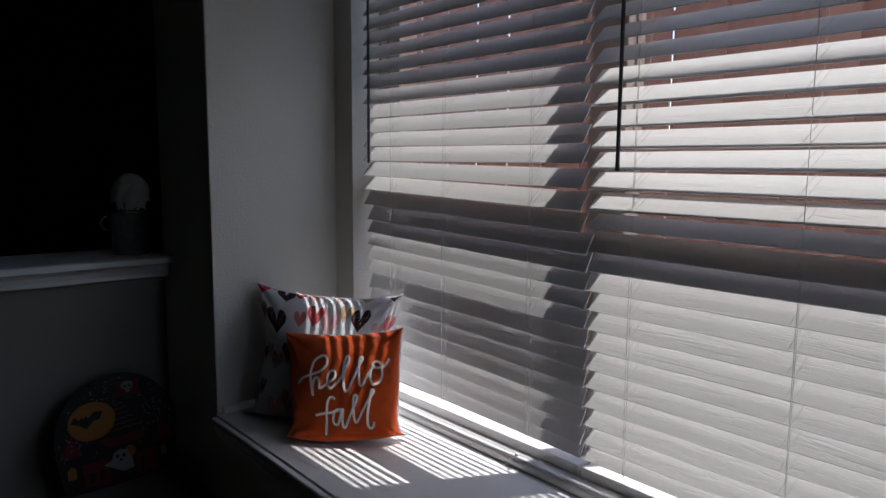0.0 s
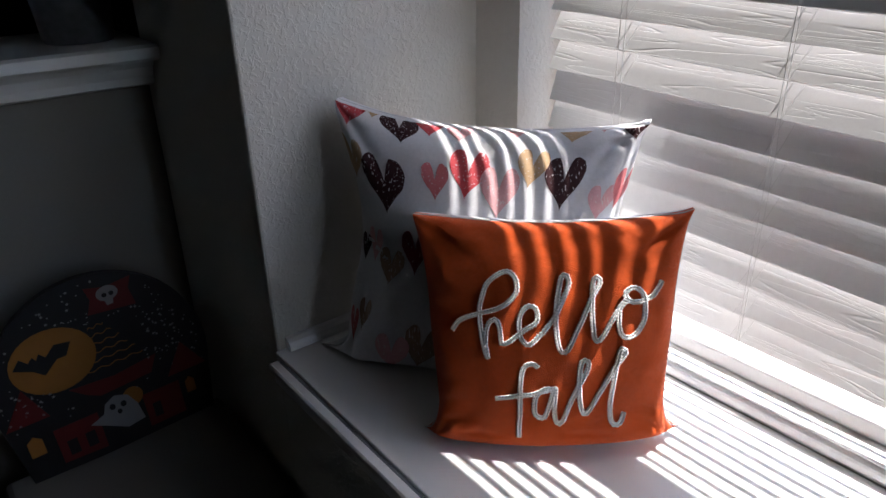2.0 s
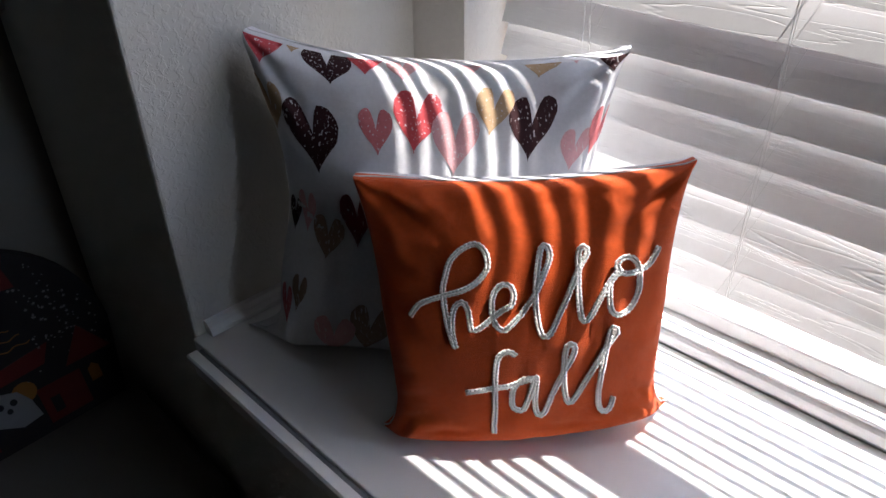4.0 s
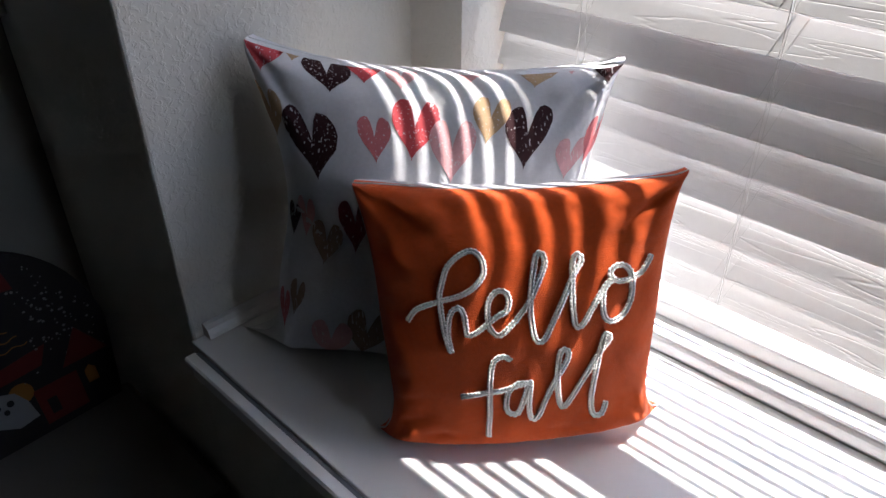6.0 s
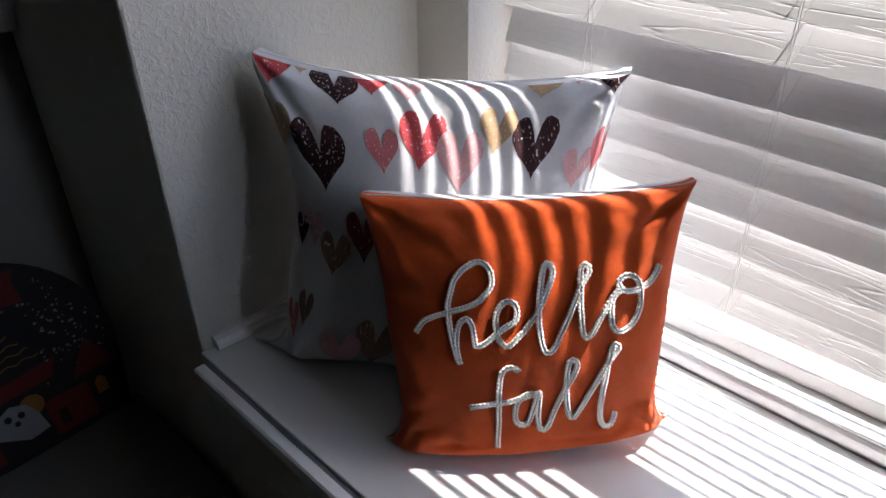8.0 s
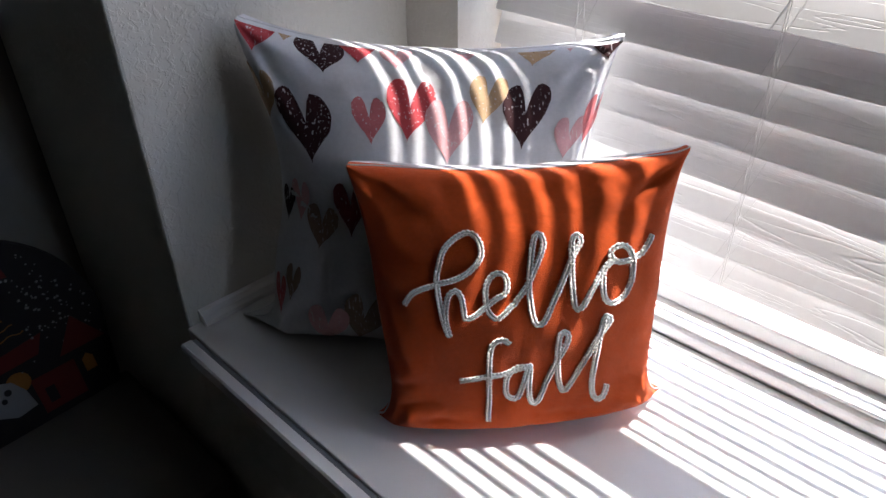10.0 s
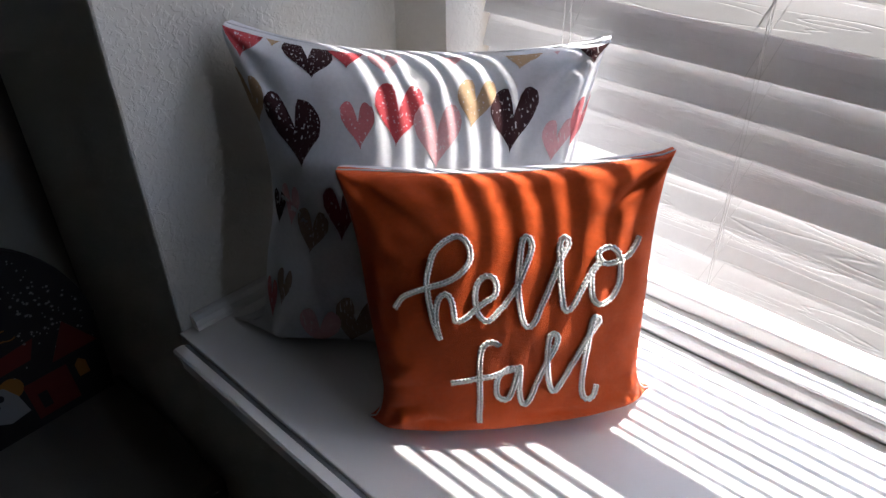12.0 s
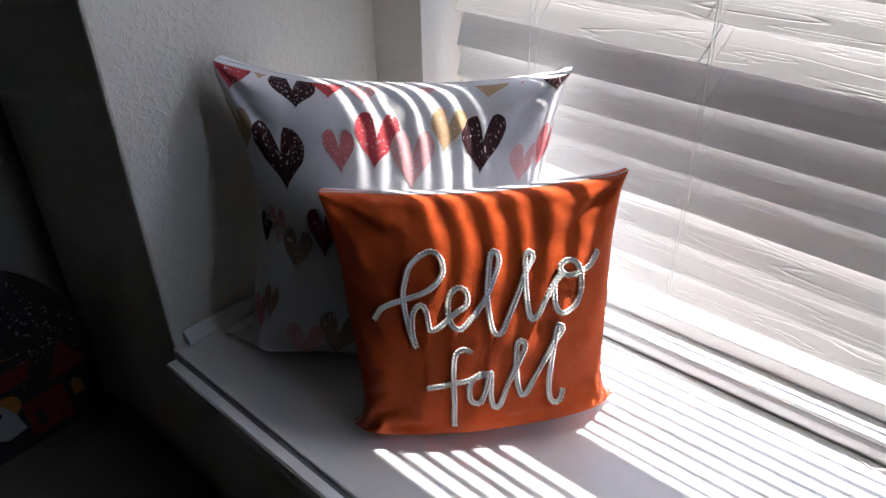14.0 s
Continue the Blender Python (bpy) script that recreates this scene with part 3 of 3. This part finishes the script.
def heart_decal(cu, base, s0, t0, w, h, kind, tilt, order, thing):
    """A printed heart on the cushion's face: centre, width and height in metres, tilt in degrees."""
    bm = bmesh.new()
    rng = random.Random(order)
    outline = []
    for k in range(40):
        a = 2 * math.pi * k / 40
        x = 16 * math.sin(a) ** 3 / 32
        y = (13 * math.cos(a) - 5 * math.cos(2 * a) - 2 * math.cos(3 * a) - math.cos(4 * a) + 2.5) / 29
        y -= 0.20 * math.exp(-(x / 0.10) ** 2) * (1 if math.cos(a) > 0 else 0)
        outline.append((x * (1 + rng.uniform(-0.02, 0.02)), y * (1 + rng.uniform(-0.02, 0.02))))
    rings = []
    ca, sa = math.cos(radians(tilt)), math.sin(radians(tilt))
    for f in (1.0, 0.8, 0.6, 0.4, 0.2):
        ring = []
        for x, y in outline:
            x, y = x * f * w, y * f * h
            s, t = s0 + (x * ca - y * sa) / cu.hx, t0 + (x * sa + y * ca) / cu.hy
            s, t = max(-0.995, min(0.995, s)), max(-0.985, min(0.985, t))
            ring.append(bm.verts.new(cu.at(s, t, 0.0005 + 0.00012 * (order % 5)) - base))
        rings.append(ring)
    for a, b in zip(rings, rings[1:]):
        for k in range(40):
            bm.faces.new((a[k], a[(k + 1) % 40], b[(k + 1) % 40], b[k]))
    bm.faces.new(rings[-1])
    part("printed_heart", bm, M_HEART[kind], thing, HEART_LABEL[kind], True)


HEART_LABEL = {"m": "dark maroon scribbled heart", "d": "deep red scribbled heart", "r": "red scribbled heart", "k": "rose scribbled heart", "p": "pale pink scribbled heart", "t": "tan scribbled heart", "b": "taupe scribbled heart"}
HEARTS_TOP = [
    ('r', -0.88, 0.98, 0.064, 0.056, -10),
    ('t', -0.69, 1.00, 0.026, 0.018, -6),
    ('m', -0.52, 0.915, 0.056, 0.034, 0),
    ('r', -0.33, 0.985, 0.046, 0.030, 0),
    ('p', -0.14, 0.95, 0.036, 0.022, 0),
    ('p', 0.20, 1.00, 0.042, 0.026, 0),
    ('t', 0.55, 0.985, 0.050, 0.028, -6),
    ('p', 0.73, 1.00, 0.020, 0.012, 0),
    ('m', 0.93, 0.98, 0.036, 0.034, 8),
    ('t', -0.93, 0.60, 0.040, 0.056, -4),
    ('m', -0.69, 0.48, 0.074, 0.078, 0),
    ('k', -0.30, 0.58, 0.043, 0.053, 0),
    ('r', -0.07, 0.65, 0.059, 0.069, -6),
    ('p', 0.14, 0.53, 0.055, 0.073, 0),
    ('t', 0.33, 0.72, 0.044, 0.054, -6),
    ('m', 0.54, 0.61, 0.056, 0.074, 0),
]
HEARTS_LOW = [
    ('p', 0.80, 0.45, 0.042, 0.050, -6),
    ('k', 0.93, 0.53, 0.032, 0.055, -14),
    ('p', -0.80, 0.01, 0.030, 0.048, 0),
    ('m', -0.90, -0.04, 0.020, 0.040, 0),
    ('b', -0.65, -0.12, 0.050, 0.050, -4),
    ('d', -0.45, 0.02, 0.051, 0.062, 4),
    ('b', -0.82, -0.53, 0.024, 0.051, -6),
    ('k', -0.91, -0.65, 0.019, 0.055, 0),
    ('p', -0.55, -0.81, 0.063, 0.072, 0),
    ('b', -0.32, -0.71, 0.063, 0.078, -6),
    ('m', -0.19, -1.05, 0.021, 0.024, 0),
    ('k', -0.02, -0.35, 0.05, 0.06, 0),
    ('t', 0.22, -0.3, 0.045, 0.06, 6),
    ('d', 0.5, -0.2, 0.05, 0.06, 0),
    ('p', 0.7, -0.5, 0.05, 0.06, 0),
]
for order, (kind, s0, t0, w, h, tilt) in enumerate(HEARTS_TOP + HEARTS_LOW):
    heart_decal(hearts_cushion, heart_base, s0, t0, w, h, kind, tilt, order, heart_pillow)

orange_cushion = Cushion((0.36725, -0.2035, 0.6055), (0.7397, 0.6701, 0.0615), (-0.1955, 0.1266, 0.9725), 0.156, 0.137, 0.058, 0.33, (0.09, 0.06), 2.5, 0.11, 2.0, -0.08, 0.045, 0.014, 0.22, 8.0, 0.035, 0.020,
    tuck=(0.075, 0.045), flaps=[(-1, -1, (40, 14), (0.292, -0.338, 0.466)), (1, -1, (40, 14), (0.503, -0.100, 0.476))],
    dents=[(-0.85, -0.45, 0.16, 0.022, 0.35, -0.004), (-0.84, -0.62, 0.16, 0.025, 0.25, -0.005), (-0.80, -0.78, 0.14, 0.02, 0.2, -0.004), (0.86, -0.70, 0.10, 0.03, -0.6, -0.005), (-0.72, 0.80, 0.20, 0.03, -0.75, -0.003), (0.74, 0.74, 0.18, 0.03, 0.75, -0.003), (-0.55, -0.88, 0.20, 0.03, 0.1, -0.003), (0.30, -0.86, 0.25, 0.03, -0.1, -0.003), (-0.15, 0.88, 0.04, 0.10, 0.2, -0.003), (0.22, 0.90, 0.04, 0.09, -0.2, -0.003), (0.48, 0.90, 0.035, 0.09, 0.1, -0.003)])
orange_pillow, orange_base = cushion_thing("throw_pillow", orange_cushion, M_ORANGE, M_WHITE, "small burnt-orange square pillow lettered hello fall in cream yarn", "burnt-orange cotton", "white cotton back")


def yarn_letter(pts, label, lift=0.0021):
    """Chain-stitched yarn laid on the orange cover: two lumpy strands of loops side by side."""
    curve = spline(pts, 10)
    path = [orange_cushion.at(q.x, q.y, lift) - orange_base for q in curve]
    # even steps
    steps, carry = [path[0]], 0.0
    for a, b in zip(path, path[1:]):
        d = (b - a).length
        while d > 1e-9 and carry + d >= 0.0008:
            f = (0.0008 - carry) / d
            a = a.lerp(b, f)
            d, carry = (b - a).length, 0.0
            steps.append(a)
        carry += d
    bm = bmesh.new()
    n = orange_cushion.n
    for strand in (-1, 1):
        pts3, radii = [], []
        for i, p in enumerate(steps):
            d = steps[min(i + 1, len(steps) - 1)] - steps[max(i - 1, 0)]
            side = d.cross(n).normalized() if d.length > 1e-9 else orange_cushion.u
            loop = abs(math.sin(math.pi * (i * 0.0008 / 0.0040 + 0.25 * strand)))
            fuzz = noise.noise(p * 900.0 + Vector((strand, 0, 0)))
            pts3.append(p + side * strand * (0.0009 + 0.0009 * loop + 0.0004 * fuzz) + n * (0.0004 * loop))
            radii.append(0.00115 + 0.00045 * loop)
        tube(bm, pts3, radii, 6)
    part("yarn_letter", bm, M_YARN, orange_pillow, label, True)


H_LOOP = [(-0.76, 0.01), (-0.7, 0.1), (-0.62, 0.15), (-0.51, 0.19), (-0.4, 0.23), (-0.3, 0.29), (-0.22, 0.39), (-0.21, 0.49), (-0.24, 0.56), (-0.29, 0.58), (-0.37, 0.54), (-0.45, 0.45), (-0.49, 0.34), (-0.52, 0.21), (-0.51, -0.01), (-0.48, -0.15), (-0.46, -0.2)]
H_ARCH = [(-0.47, -0.17), (-0.48, -0.07), (-0.47, 0.03), (-0.44, 0.11), (-0.39, 0.14), (-0.36, 0.08), (-0.35, -0.01), (-0.34, -0.07), (-0.28, -0.05), (-0.2, 0.01)]
E_LOOP = [(-0.2, 0.01), (-0.13, 0.07), (-0.07, 0.11), (-0.05, 0.19), (-0.07, 0.26), (-0.13, 0.27), (-0.18, 0.21), (-0.2, 0.11), (-0.19, -0.01), (-0.14, -0.07), (-0.09, -0.05), (-0.01, 0.03)]
L_ONE = [(-0.01, 0.03), (0.07, 0.16), (0.13, 0.31), (0.18, 0.46), (0.18, 0.52), (0.16, 0.56), (0.13, 0.54), (0.11, 0.42), (0.09, 0.2), (0.1, -0.02), (0.13, -0.12), (0.18, -0.11), (0.23, -0.01)]
L_TWO = [(0.23, -0.01), (0.29, 0.15), (0.36, 0.36), (0.41, 0.46), (0.41, 0.51), (0.38, 0.53), (0.36, 0.48), (0.36, 0.32), (0.37, 0.09), (0.39, -0.03), (0.44, -0.01), (0.5, 0.12)]
O_LOOP = [(0.5, 0.12), (0.55, 0.23), (0.62, 0.33), (0.57, 0.27), (0.56, 0.14), (0.58, 0.02), (0.63, -0.02), (0.7, 0.01), (0.75, 0.12), (0.75, 0.25), (0.73, 0.36), (0.68, 0.42), (0.63, 0.42), (0.6, 0.37), (0.64, 0.31), (0.71, 0.3), (0.79, 0.33), (0.83, 0.39), (0.86, 0.46)]
F_STEM = [(-0.05, -0.25), (-0.09, -0.22), (-0.14, -0.23), (-0.18, -0.28), (-0.2, -0.41), (-0.21, -0.64), (-0.22, -0.865)]
F_BAR = [(-0.41, -0.53), (-0.32, -0.51), (-0.22, -0.49), (-0.12, -0.48), (-0.02, -0.45), (0.06, -0.43)]
A_LOOP = [(0.06, -0.43), (-0.0, -0.43), (-0.07, -0.49), (-0.09, -0.6), (-0.07, -0.67), (-0.01, -0.68), (0.03, -0.58), (0.08, -0.42), (0.07, -0.61), (0.09, -0.73), (0.13, -0.72), (0.19, -0.58)]
L_THREE = [(0.19, -0.58), (0.27, -0.4), (0.33, -0.28), (0.34, -0.22), (0.31, -0.19), (0.28, -0.23), (0.27, -0.4), (0.28, -0.59), (0.31, -0.66), (0.36, -0.6), (0.45, -0.43)]
L_FOUR = [(0.45, -0.43), (0.54, -0.27), (0.61, -0.17), (0.62, -0.13), (0.59, -0.11), (0.57, -0.17), (0.54, -0.35), (0.51, -0.58), (0.52, -0.74), (0.56, -0.78), (0.6, -0.75), (0.62, -0.67)]


def yarn_fibres(words):
    """Loose hairs that stand off the stitched yarn."""
    bm, rng = bmesh.new(), random.Random(21)
    for pts in words:
        curve = spline(pts, 6)
        for _ in range(14):
            q = rng.choice(curve)
            a, b = rng.uniform(-0.03, 0.03), rng.uniform(-0.035, 0.02)
            hair = [orange_cushion.at(q.x + a * f + rng.uniform(-0.004, 0.004), q.y + b * f * f, 0.0025 + 0.004 * f * (1.2 - f)) - orange_base for f in (0.0, 0.35, 0.7, 1.0)]
            tube(bm, hair, 0.00013, 3)
    tagged(part("yarn_fibres", bm, M_YARN, orange_pillow, "loose cream yarn hairs"), "loose cream yarn hairs", "", "", "stuff")


yarn_letter(H_LOOP, "cream yarn letter h")
yarn_letter(H_ARCH, "cream yarn letter h")
yarn_letter(E_LOOP, "cream yarn letter e")
yarn_letter(L_ONE, "cream yarn letter l")
yarn_letter(L_TWO, "cream yarn letter l")
yarn_letter(O_LOOP, "cream yarn letter o")
yarn_letter(F_STEM, "cream yarn letter f")
yarn_letter(F_BAR, "cream yarn letter f")
yarn_letter(A_LOOP, "cream yarn letter a")
yarn_letter(L_THREE, "cream yarn letter l")
yarn_letter(L_FOUR, "cream yarn letter l")
yarn_fibres((H_LOOP, H_ARCH, E_LOOP, L_ONE, L_TWO, O_LOOP, F_STEM, F_BAR, A_LOOP, L_THREE, L_FOUR))


# ---- below the ledge: bench and painted board ----
bench = empty("low_bench", Matrix.Translation((-0.13, -0.60, 0.0)), "low bench with a plain taupe linen top", "bench")
part("top", boxes((-0.17, 0.17, -0.19, 0.19, 0.165, 0.212), bevel=0.012), M_BENCH, bench, "taupe linen pad")
part("body", boxes((-0.16, 0.16, -0.18, 0.18, 0.0, 0.165), bevel=0.004), M_DARKWOOD, bench)

board = empty("halloween_board", pose(-0.268, -0.59, 0.214, 0, -3, 90), "arched black board printed with a moon, bat, ghost and red castle", "decoration")


def flat(outline, z0, z1):
    """A thin plate in the board's own plane: x along it, z up, between two depths towards the viewer (-y)."""
    bm = bmesh.new()
    back = [bm.verts.new((x, -z0, z)) for x, z in outline]
    front = [bm.verts.new((x, -z1, z)) for x, z in outline]
    k = len(outline)
    for i in range(k):
        bm.faces.new((back[i], back[(i + 1) % k], front[(i + 1) % k], front[i]))
    bm.faces.new(front)
    bm.faces.new(back[::-1])
    return bm


def oval(x, z, rx, rz, n=28, turn=0.0):
    return [(x + rx * math.cos(a) * math.cos(turn) - rz * math.sin(a) * math.sin(turn), z + rx * math.cos(a) * math.sin(turn) + rz * math.sin(a) * math.cos(turn)) for a in (2 * math.pi * k / n for k in range(n))]


arch = [(-0.155, 0.0), (0.155, 0.0), (0.165, 0.09)] + [(0.172 * math.cos(a), 0.15 + 0.19 * math.sin(a)) for a in np.linspace(0.0, math.pi, 30)] + [(-0.165, 0.09)]
part("panel", flat(arch, -0.006, 0.006), M_NIGHT, board)
prints = [
    ("moon", oval(-0.068, 0.214, 0.064, 0.058), M_MOON, 1), ("hull", [(-0.063, 0.152), (-0.040, 0.130), (-0.020, 0.118), (0.066, 0.123), (0.081, 0.156), (0.010, 0.146)], M_RED, 1),
    ("flag", [(0.0, 0.27), (0.075, 0.262), (0.07, 0.295), (0.078, 0.315), (0.035, 0.310), (0.005, 0.318), (0.01, 0.295)], M_RED, 1),
    ("tower_roof", [(-0.165, 0.12), (-0.10, 0.12), (-0.125, 0.185)], M_RED, 1), ("castle_wall", [(-0.105, 0.02), (-0.035, 0.015), (-0.035, 0.09), (-0.105, 0.09)], M_RED, 1),
    ("castle_wall", [(0.04, 0.015), (0.105, 0.015), (0.105, 0.085), (0.04, 0.085)], M_RED, 1), ("tower_roof", [(0.09, 0.10), (0.16, 0.10), (0.125, 0.16)], M_RED, 2),
    ("lit_window", [(-0.146, 0.055), (-0.123, 0.055), (-0.123, 0.085), (-0.1345, 0.095), (-0.146, 0.085)], M_MOON, 1), ("lit_window", [(0.115, 0.05), (0.132, 0.05), (0.132, 0.075), (0.1235, 0.084), (0.115, 0.075)], M_MOON, 1),
    ("dark_window", [(-0.092, 0.03), (-0.076, 0.03), (-0.076, 0.06), (-0.092, 0.06)], M_NIGHT, 2), ("dark_window", [(-0.063, 0.03), (-0.047, 0.03), (-0.047, 0.06), (-0.063, 0.06)], M_NIGHT, 2),
    ("dark_window", [(0.052, 0.03), (0.066, 0.03), (0.066, 0.06), (0.052, 0.06)], M_NIGHT, 2),
    ("pumpkin", oval(0.026, 0.092, 0.017, 0.019, 18), M_MOON, 1), ("ghost", [(-0.05, 0.07), (-0.025, 0.055), (0.005, 0.035), (0.035, 0.04), (0.03, 0.075), (0.018, 0.10), (-0.002, 0.108), (-0.02, 0.098), (-0.026, 0.08)], M_PALE, 2),
    ("eye", oval(-0.010, 0.088, 0.005, 0.006, 12), M_NIGHT, 3), ("eye", oval(0.008, 0.086, 0.005, 0.006, 12), M_NIGHT, 3), ("mouth", oval(-0.001, 0.074, 0.004, 0.005, 10), M_NIGHT, 3),
    ("skull", oval(0.037, 0.298, 0.017, 0.0135, 18), M_PALE, 2), ("skull_jaw", [(0.030, 0.288), (0.044, 0.288), (0.042, 0.277), (0.032, 0.277)], M_PALE, 2),
    ("eye", oval(0.032, 0.296, 0.004, 0.004, 10), M_NIGHT, 3), ("eye", oval(0.043, 0.296, 0.004, 0.004, 10), M_NIGHT, 3),
    ("bat", [(-0.125, 0.222), (-0.112, 0.238), (-0.102, 0.226), (-0.094, 0.234), (-0.09, 0.226), (-0.084, 0.236), (-0.076, 0.226), (-0.06, 0.242), (-0.036, 0.238), (-0.048, 0.216), (-0.062, 0.216), (-0.085, 0.195), (-0.10, 0.21)], M_NIGHT, 2),
]
for name, outline, mat, layer in prints:
    part("printed_" + name, flat(outline, 0.006, 0.006 + 0.0005 * layer), mat, board)
# rows of thin wavy lines over the hull
for k in range(6):
    f = k / 5
    x0, z0, x1, z1 = -0.008 - 0.055 * f, 0.246 - 0.078 * f, 0.018 + 0.045 * f, 0.250 - 0.078 * f
    mid = [(x0 + (x1 - x0) * g, z0 + (z1 - z0) * g + 0.0022 * math.sin(2 * math.pi * g * (2 + 3 * f))) for g in (j / 24 for j in range(25))]
    part("printed_wave", flat([(x, z - 0.0008) for x, z in mid] + [(x, z + 0.0008) for x, z in mid[::-1]], 0.006, 0.0065), M_MOON, board)
bm = bmesh.new()
rng = random.Random(4)
for k in range(330):
    a, r = rng.uniform(0, math.pi), math.sqrt(rng.random())
    x, z = 0.160 * r * math.cos(a), 0.15 + 0.178 * r * math.sin(a) - (0.05 if rng.random() < 0.25 else 0)
    if ((x + 0.072) / 0.064) ** 2 + ((z - 0.218) / 0.058) ** 2 < 1 or (-0.065 < x < 0.065 and 0.115 < z < 0.255) or (0 < x < 0.08 and 0.265 < z < 0.32) or z < 0.10:
        continue
    q = rng.choice((0.0016, 0.002, 0.003))
    star = []
    for i in range(10):
        rr = q if i % 2 == 0 else q * 0.5
        star.append((x + rr * math.sin(2 * math.pi * i / 10), z + rr * math.cos(2 * math.pi * i / 10)))
    vs = [bm.verts.new((px, -0.0065, pz)) for px, pz in star]
    bm.faces.new(vs)
tagged(part("printed_starfield", bm, M_PALE, board), "", "", "", "stuff")

# ---- on the ledge ----
POT = Vector((-0.435, -0.485, 0.886))
pot = empty("flower_pot", Matrix.Translation(POT), "galvanised steel bucket with cream silk flowers on the ledge", "flower pot")
bm = bmesh.new()
lathe(bm, [(0.052, 0.0), (0.054, 0.003), (0.066, 0.128), (0.070, 0.131), (0.0715, 0.135), (0.070, 0.139), (0.066, 0.139), (0.064, 0.131), (0.053, 0.01), (0.0, 0.01)], 40)
part("bucket", bm, M_ZINC, pot, "", True)
for side in (-1, 1):
    bm = bmesh.new()
    tube(bm, [(0, side * (0.066 + 0.022 * math.sin(a)), 0.10 + 0.022 * math.cos(a)) for a in np.linspace(0.0, math.pi, 12)], 0.0022, 6)
    part("handle", bm, M_ZINC, pot, "", True)
rng = random.Random(9)
bm = bmesh.new()
for k in range(9):
    a = rng.uniform(0, 6.28)
    top = Vector((0.045 * math.cos(a), 0.045 * math.sin(a), rng.uniform(0.16, 0.20)))
    tube(bm, [(0.3 * top.x, 0.3 * top.y, 0.02), (0.7 * top.x, 0.7 * top.y, 0.12), top], 0.0018, 5)
part("stems", bm, M_LEAF, pot, "", True)
bm = bmesh.new()
for ring, (high, wide, count) in enumerate(((0.172, 0.034, 9), (0.194, 0.045, 9), (0.216, 0.042, 8), (0.234, 0.030, 7), (0.246, 0.014, 5))):
    for k in range(count):
        turn = 360.0 * (k + 0.5 * (ring % 2)) / count + rng.uniform(-8, 8)
        m = Matrix.Translation((0.0, 0.004, high)) @ pose(0, 0, 0, 0, 0, turn) @ Matrix.Translation((wide, 0, 0)) @ pose(0, 0, 0, 0, -16 - 12 * ring, 0)
        rows = []
        for j in range(6):
            f = j / 5
            half = 0.025 * math.sin(math.pi * (0.12 + 0.80 * f)) ** 0.7
            rows.append([bm.verts.new(m @ Vector((0.010 * math.sin(math.pi * f) - 0.35 * y * y / 0.02 - 0.008 * f * f, y, (f - 0.5) * 0.064))) for y in (-half, -half / 2, 0.0, half / 2, half)])
        for r0, r1 in zip(rows, rows[1:]):
            for j in range(4):
                bm.faces.new((r0[j], r0[j + 1], r1[j + 1], r1[j]))
part("blossom", bm, M_PETAL, pot, "cream silk blossom", True)
bm = bmesh.new()
for k in range(12):
    a, r = rng.uniform(0, 6.28), rng.uniform(0.03, 0.055)
    m = Matrix.Translation((r * math.cos(a), r * math.sin(a), rng.uniform(0.135, 0.155))) @ pose(0, 0, 0, rng.uniform(-50, 50), rng.uniform(-50, 50), rng.uniform(0, 360))
    vs = [bm.verts.new(m @ Vector(q)) for q in ((0, -0.028, 0), (0.010, -0.008, 0.004), (0.009, 0.010, 0.004), (0, 0.028, -0.004), (-0.009, 0.010, 0.004), (-0.010, -0.008, 0.004))]
    bm.faces.new(vs)
part("leaves", bm, M_LEAF, pot)

# ---- in the dark room beyond: a bead garland on the wall ----
garland = empty("bead_garland", Matrix.Translation((-2.598, -0.28, 1.48)), "string of small glass beads hanging on the dark wall", "garland")
bm = bmesh.new()
tube(bm, [(0.0, 0.0, 0.0), (0.004, 0.006, -0.16), (0.004, 0.015, -0.32)], 0.001, 5)
part("string", bm, M_DARKWOOD, garland)
bm = bmesh.new()
bmesh.ops.create_uvsphere(bm, u_segments=12, v_segments=8, radius=0.0085)
bead = mesh_of("bead", bm, M_BEAD, True)
for k in range(15):
    share("bead", bead, garland, Matrix.Translation((0.010, 0.015 * (k / 14) ** 1.5, -0.012 - 0.021 * k)))

# ---- outdoors: board fence ----
fence = empty("fence", Matrix.Translation((0, 2.0, -0.15)), "tall red-stained cedar board fence beside the house", "fence")
plank = mesh_of("fence_board", boxes((-0.0735, 0.0735, -0.009, 0.009, 0.02, 2.75), bevel=0.003), M_FENCE)
rng = random.Random(2)
for k in range(96):
    share("fence_board", plank, fence, pose(-9.3 + 0.141 * k, (-0.0045 if k % 2 else 0.0045) * 2.4 + rng.uniform(-0.001, 0.001), rng.uniform(-0.015, 0.015), 0, rng.uniform(-0.15, 0.15), rng.uniform(-0.5, 0.5)))
for z in (0.35, 1.2, 2.0):
    part("fence_rail", boxes((-9.4, 4.4, 0.022, 0.06, z, z + 0.09)), M_FENCE, fence)
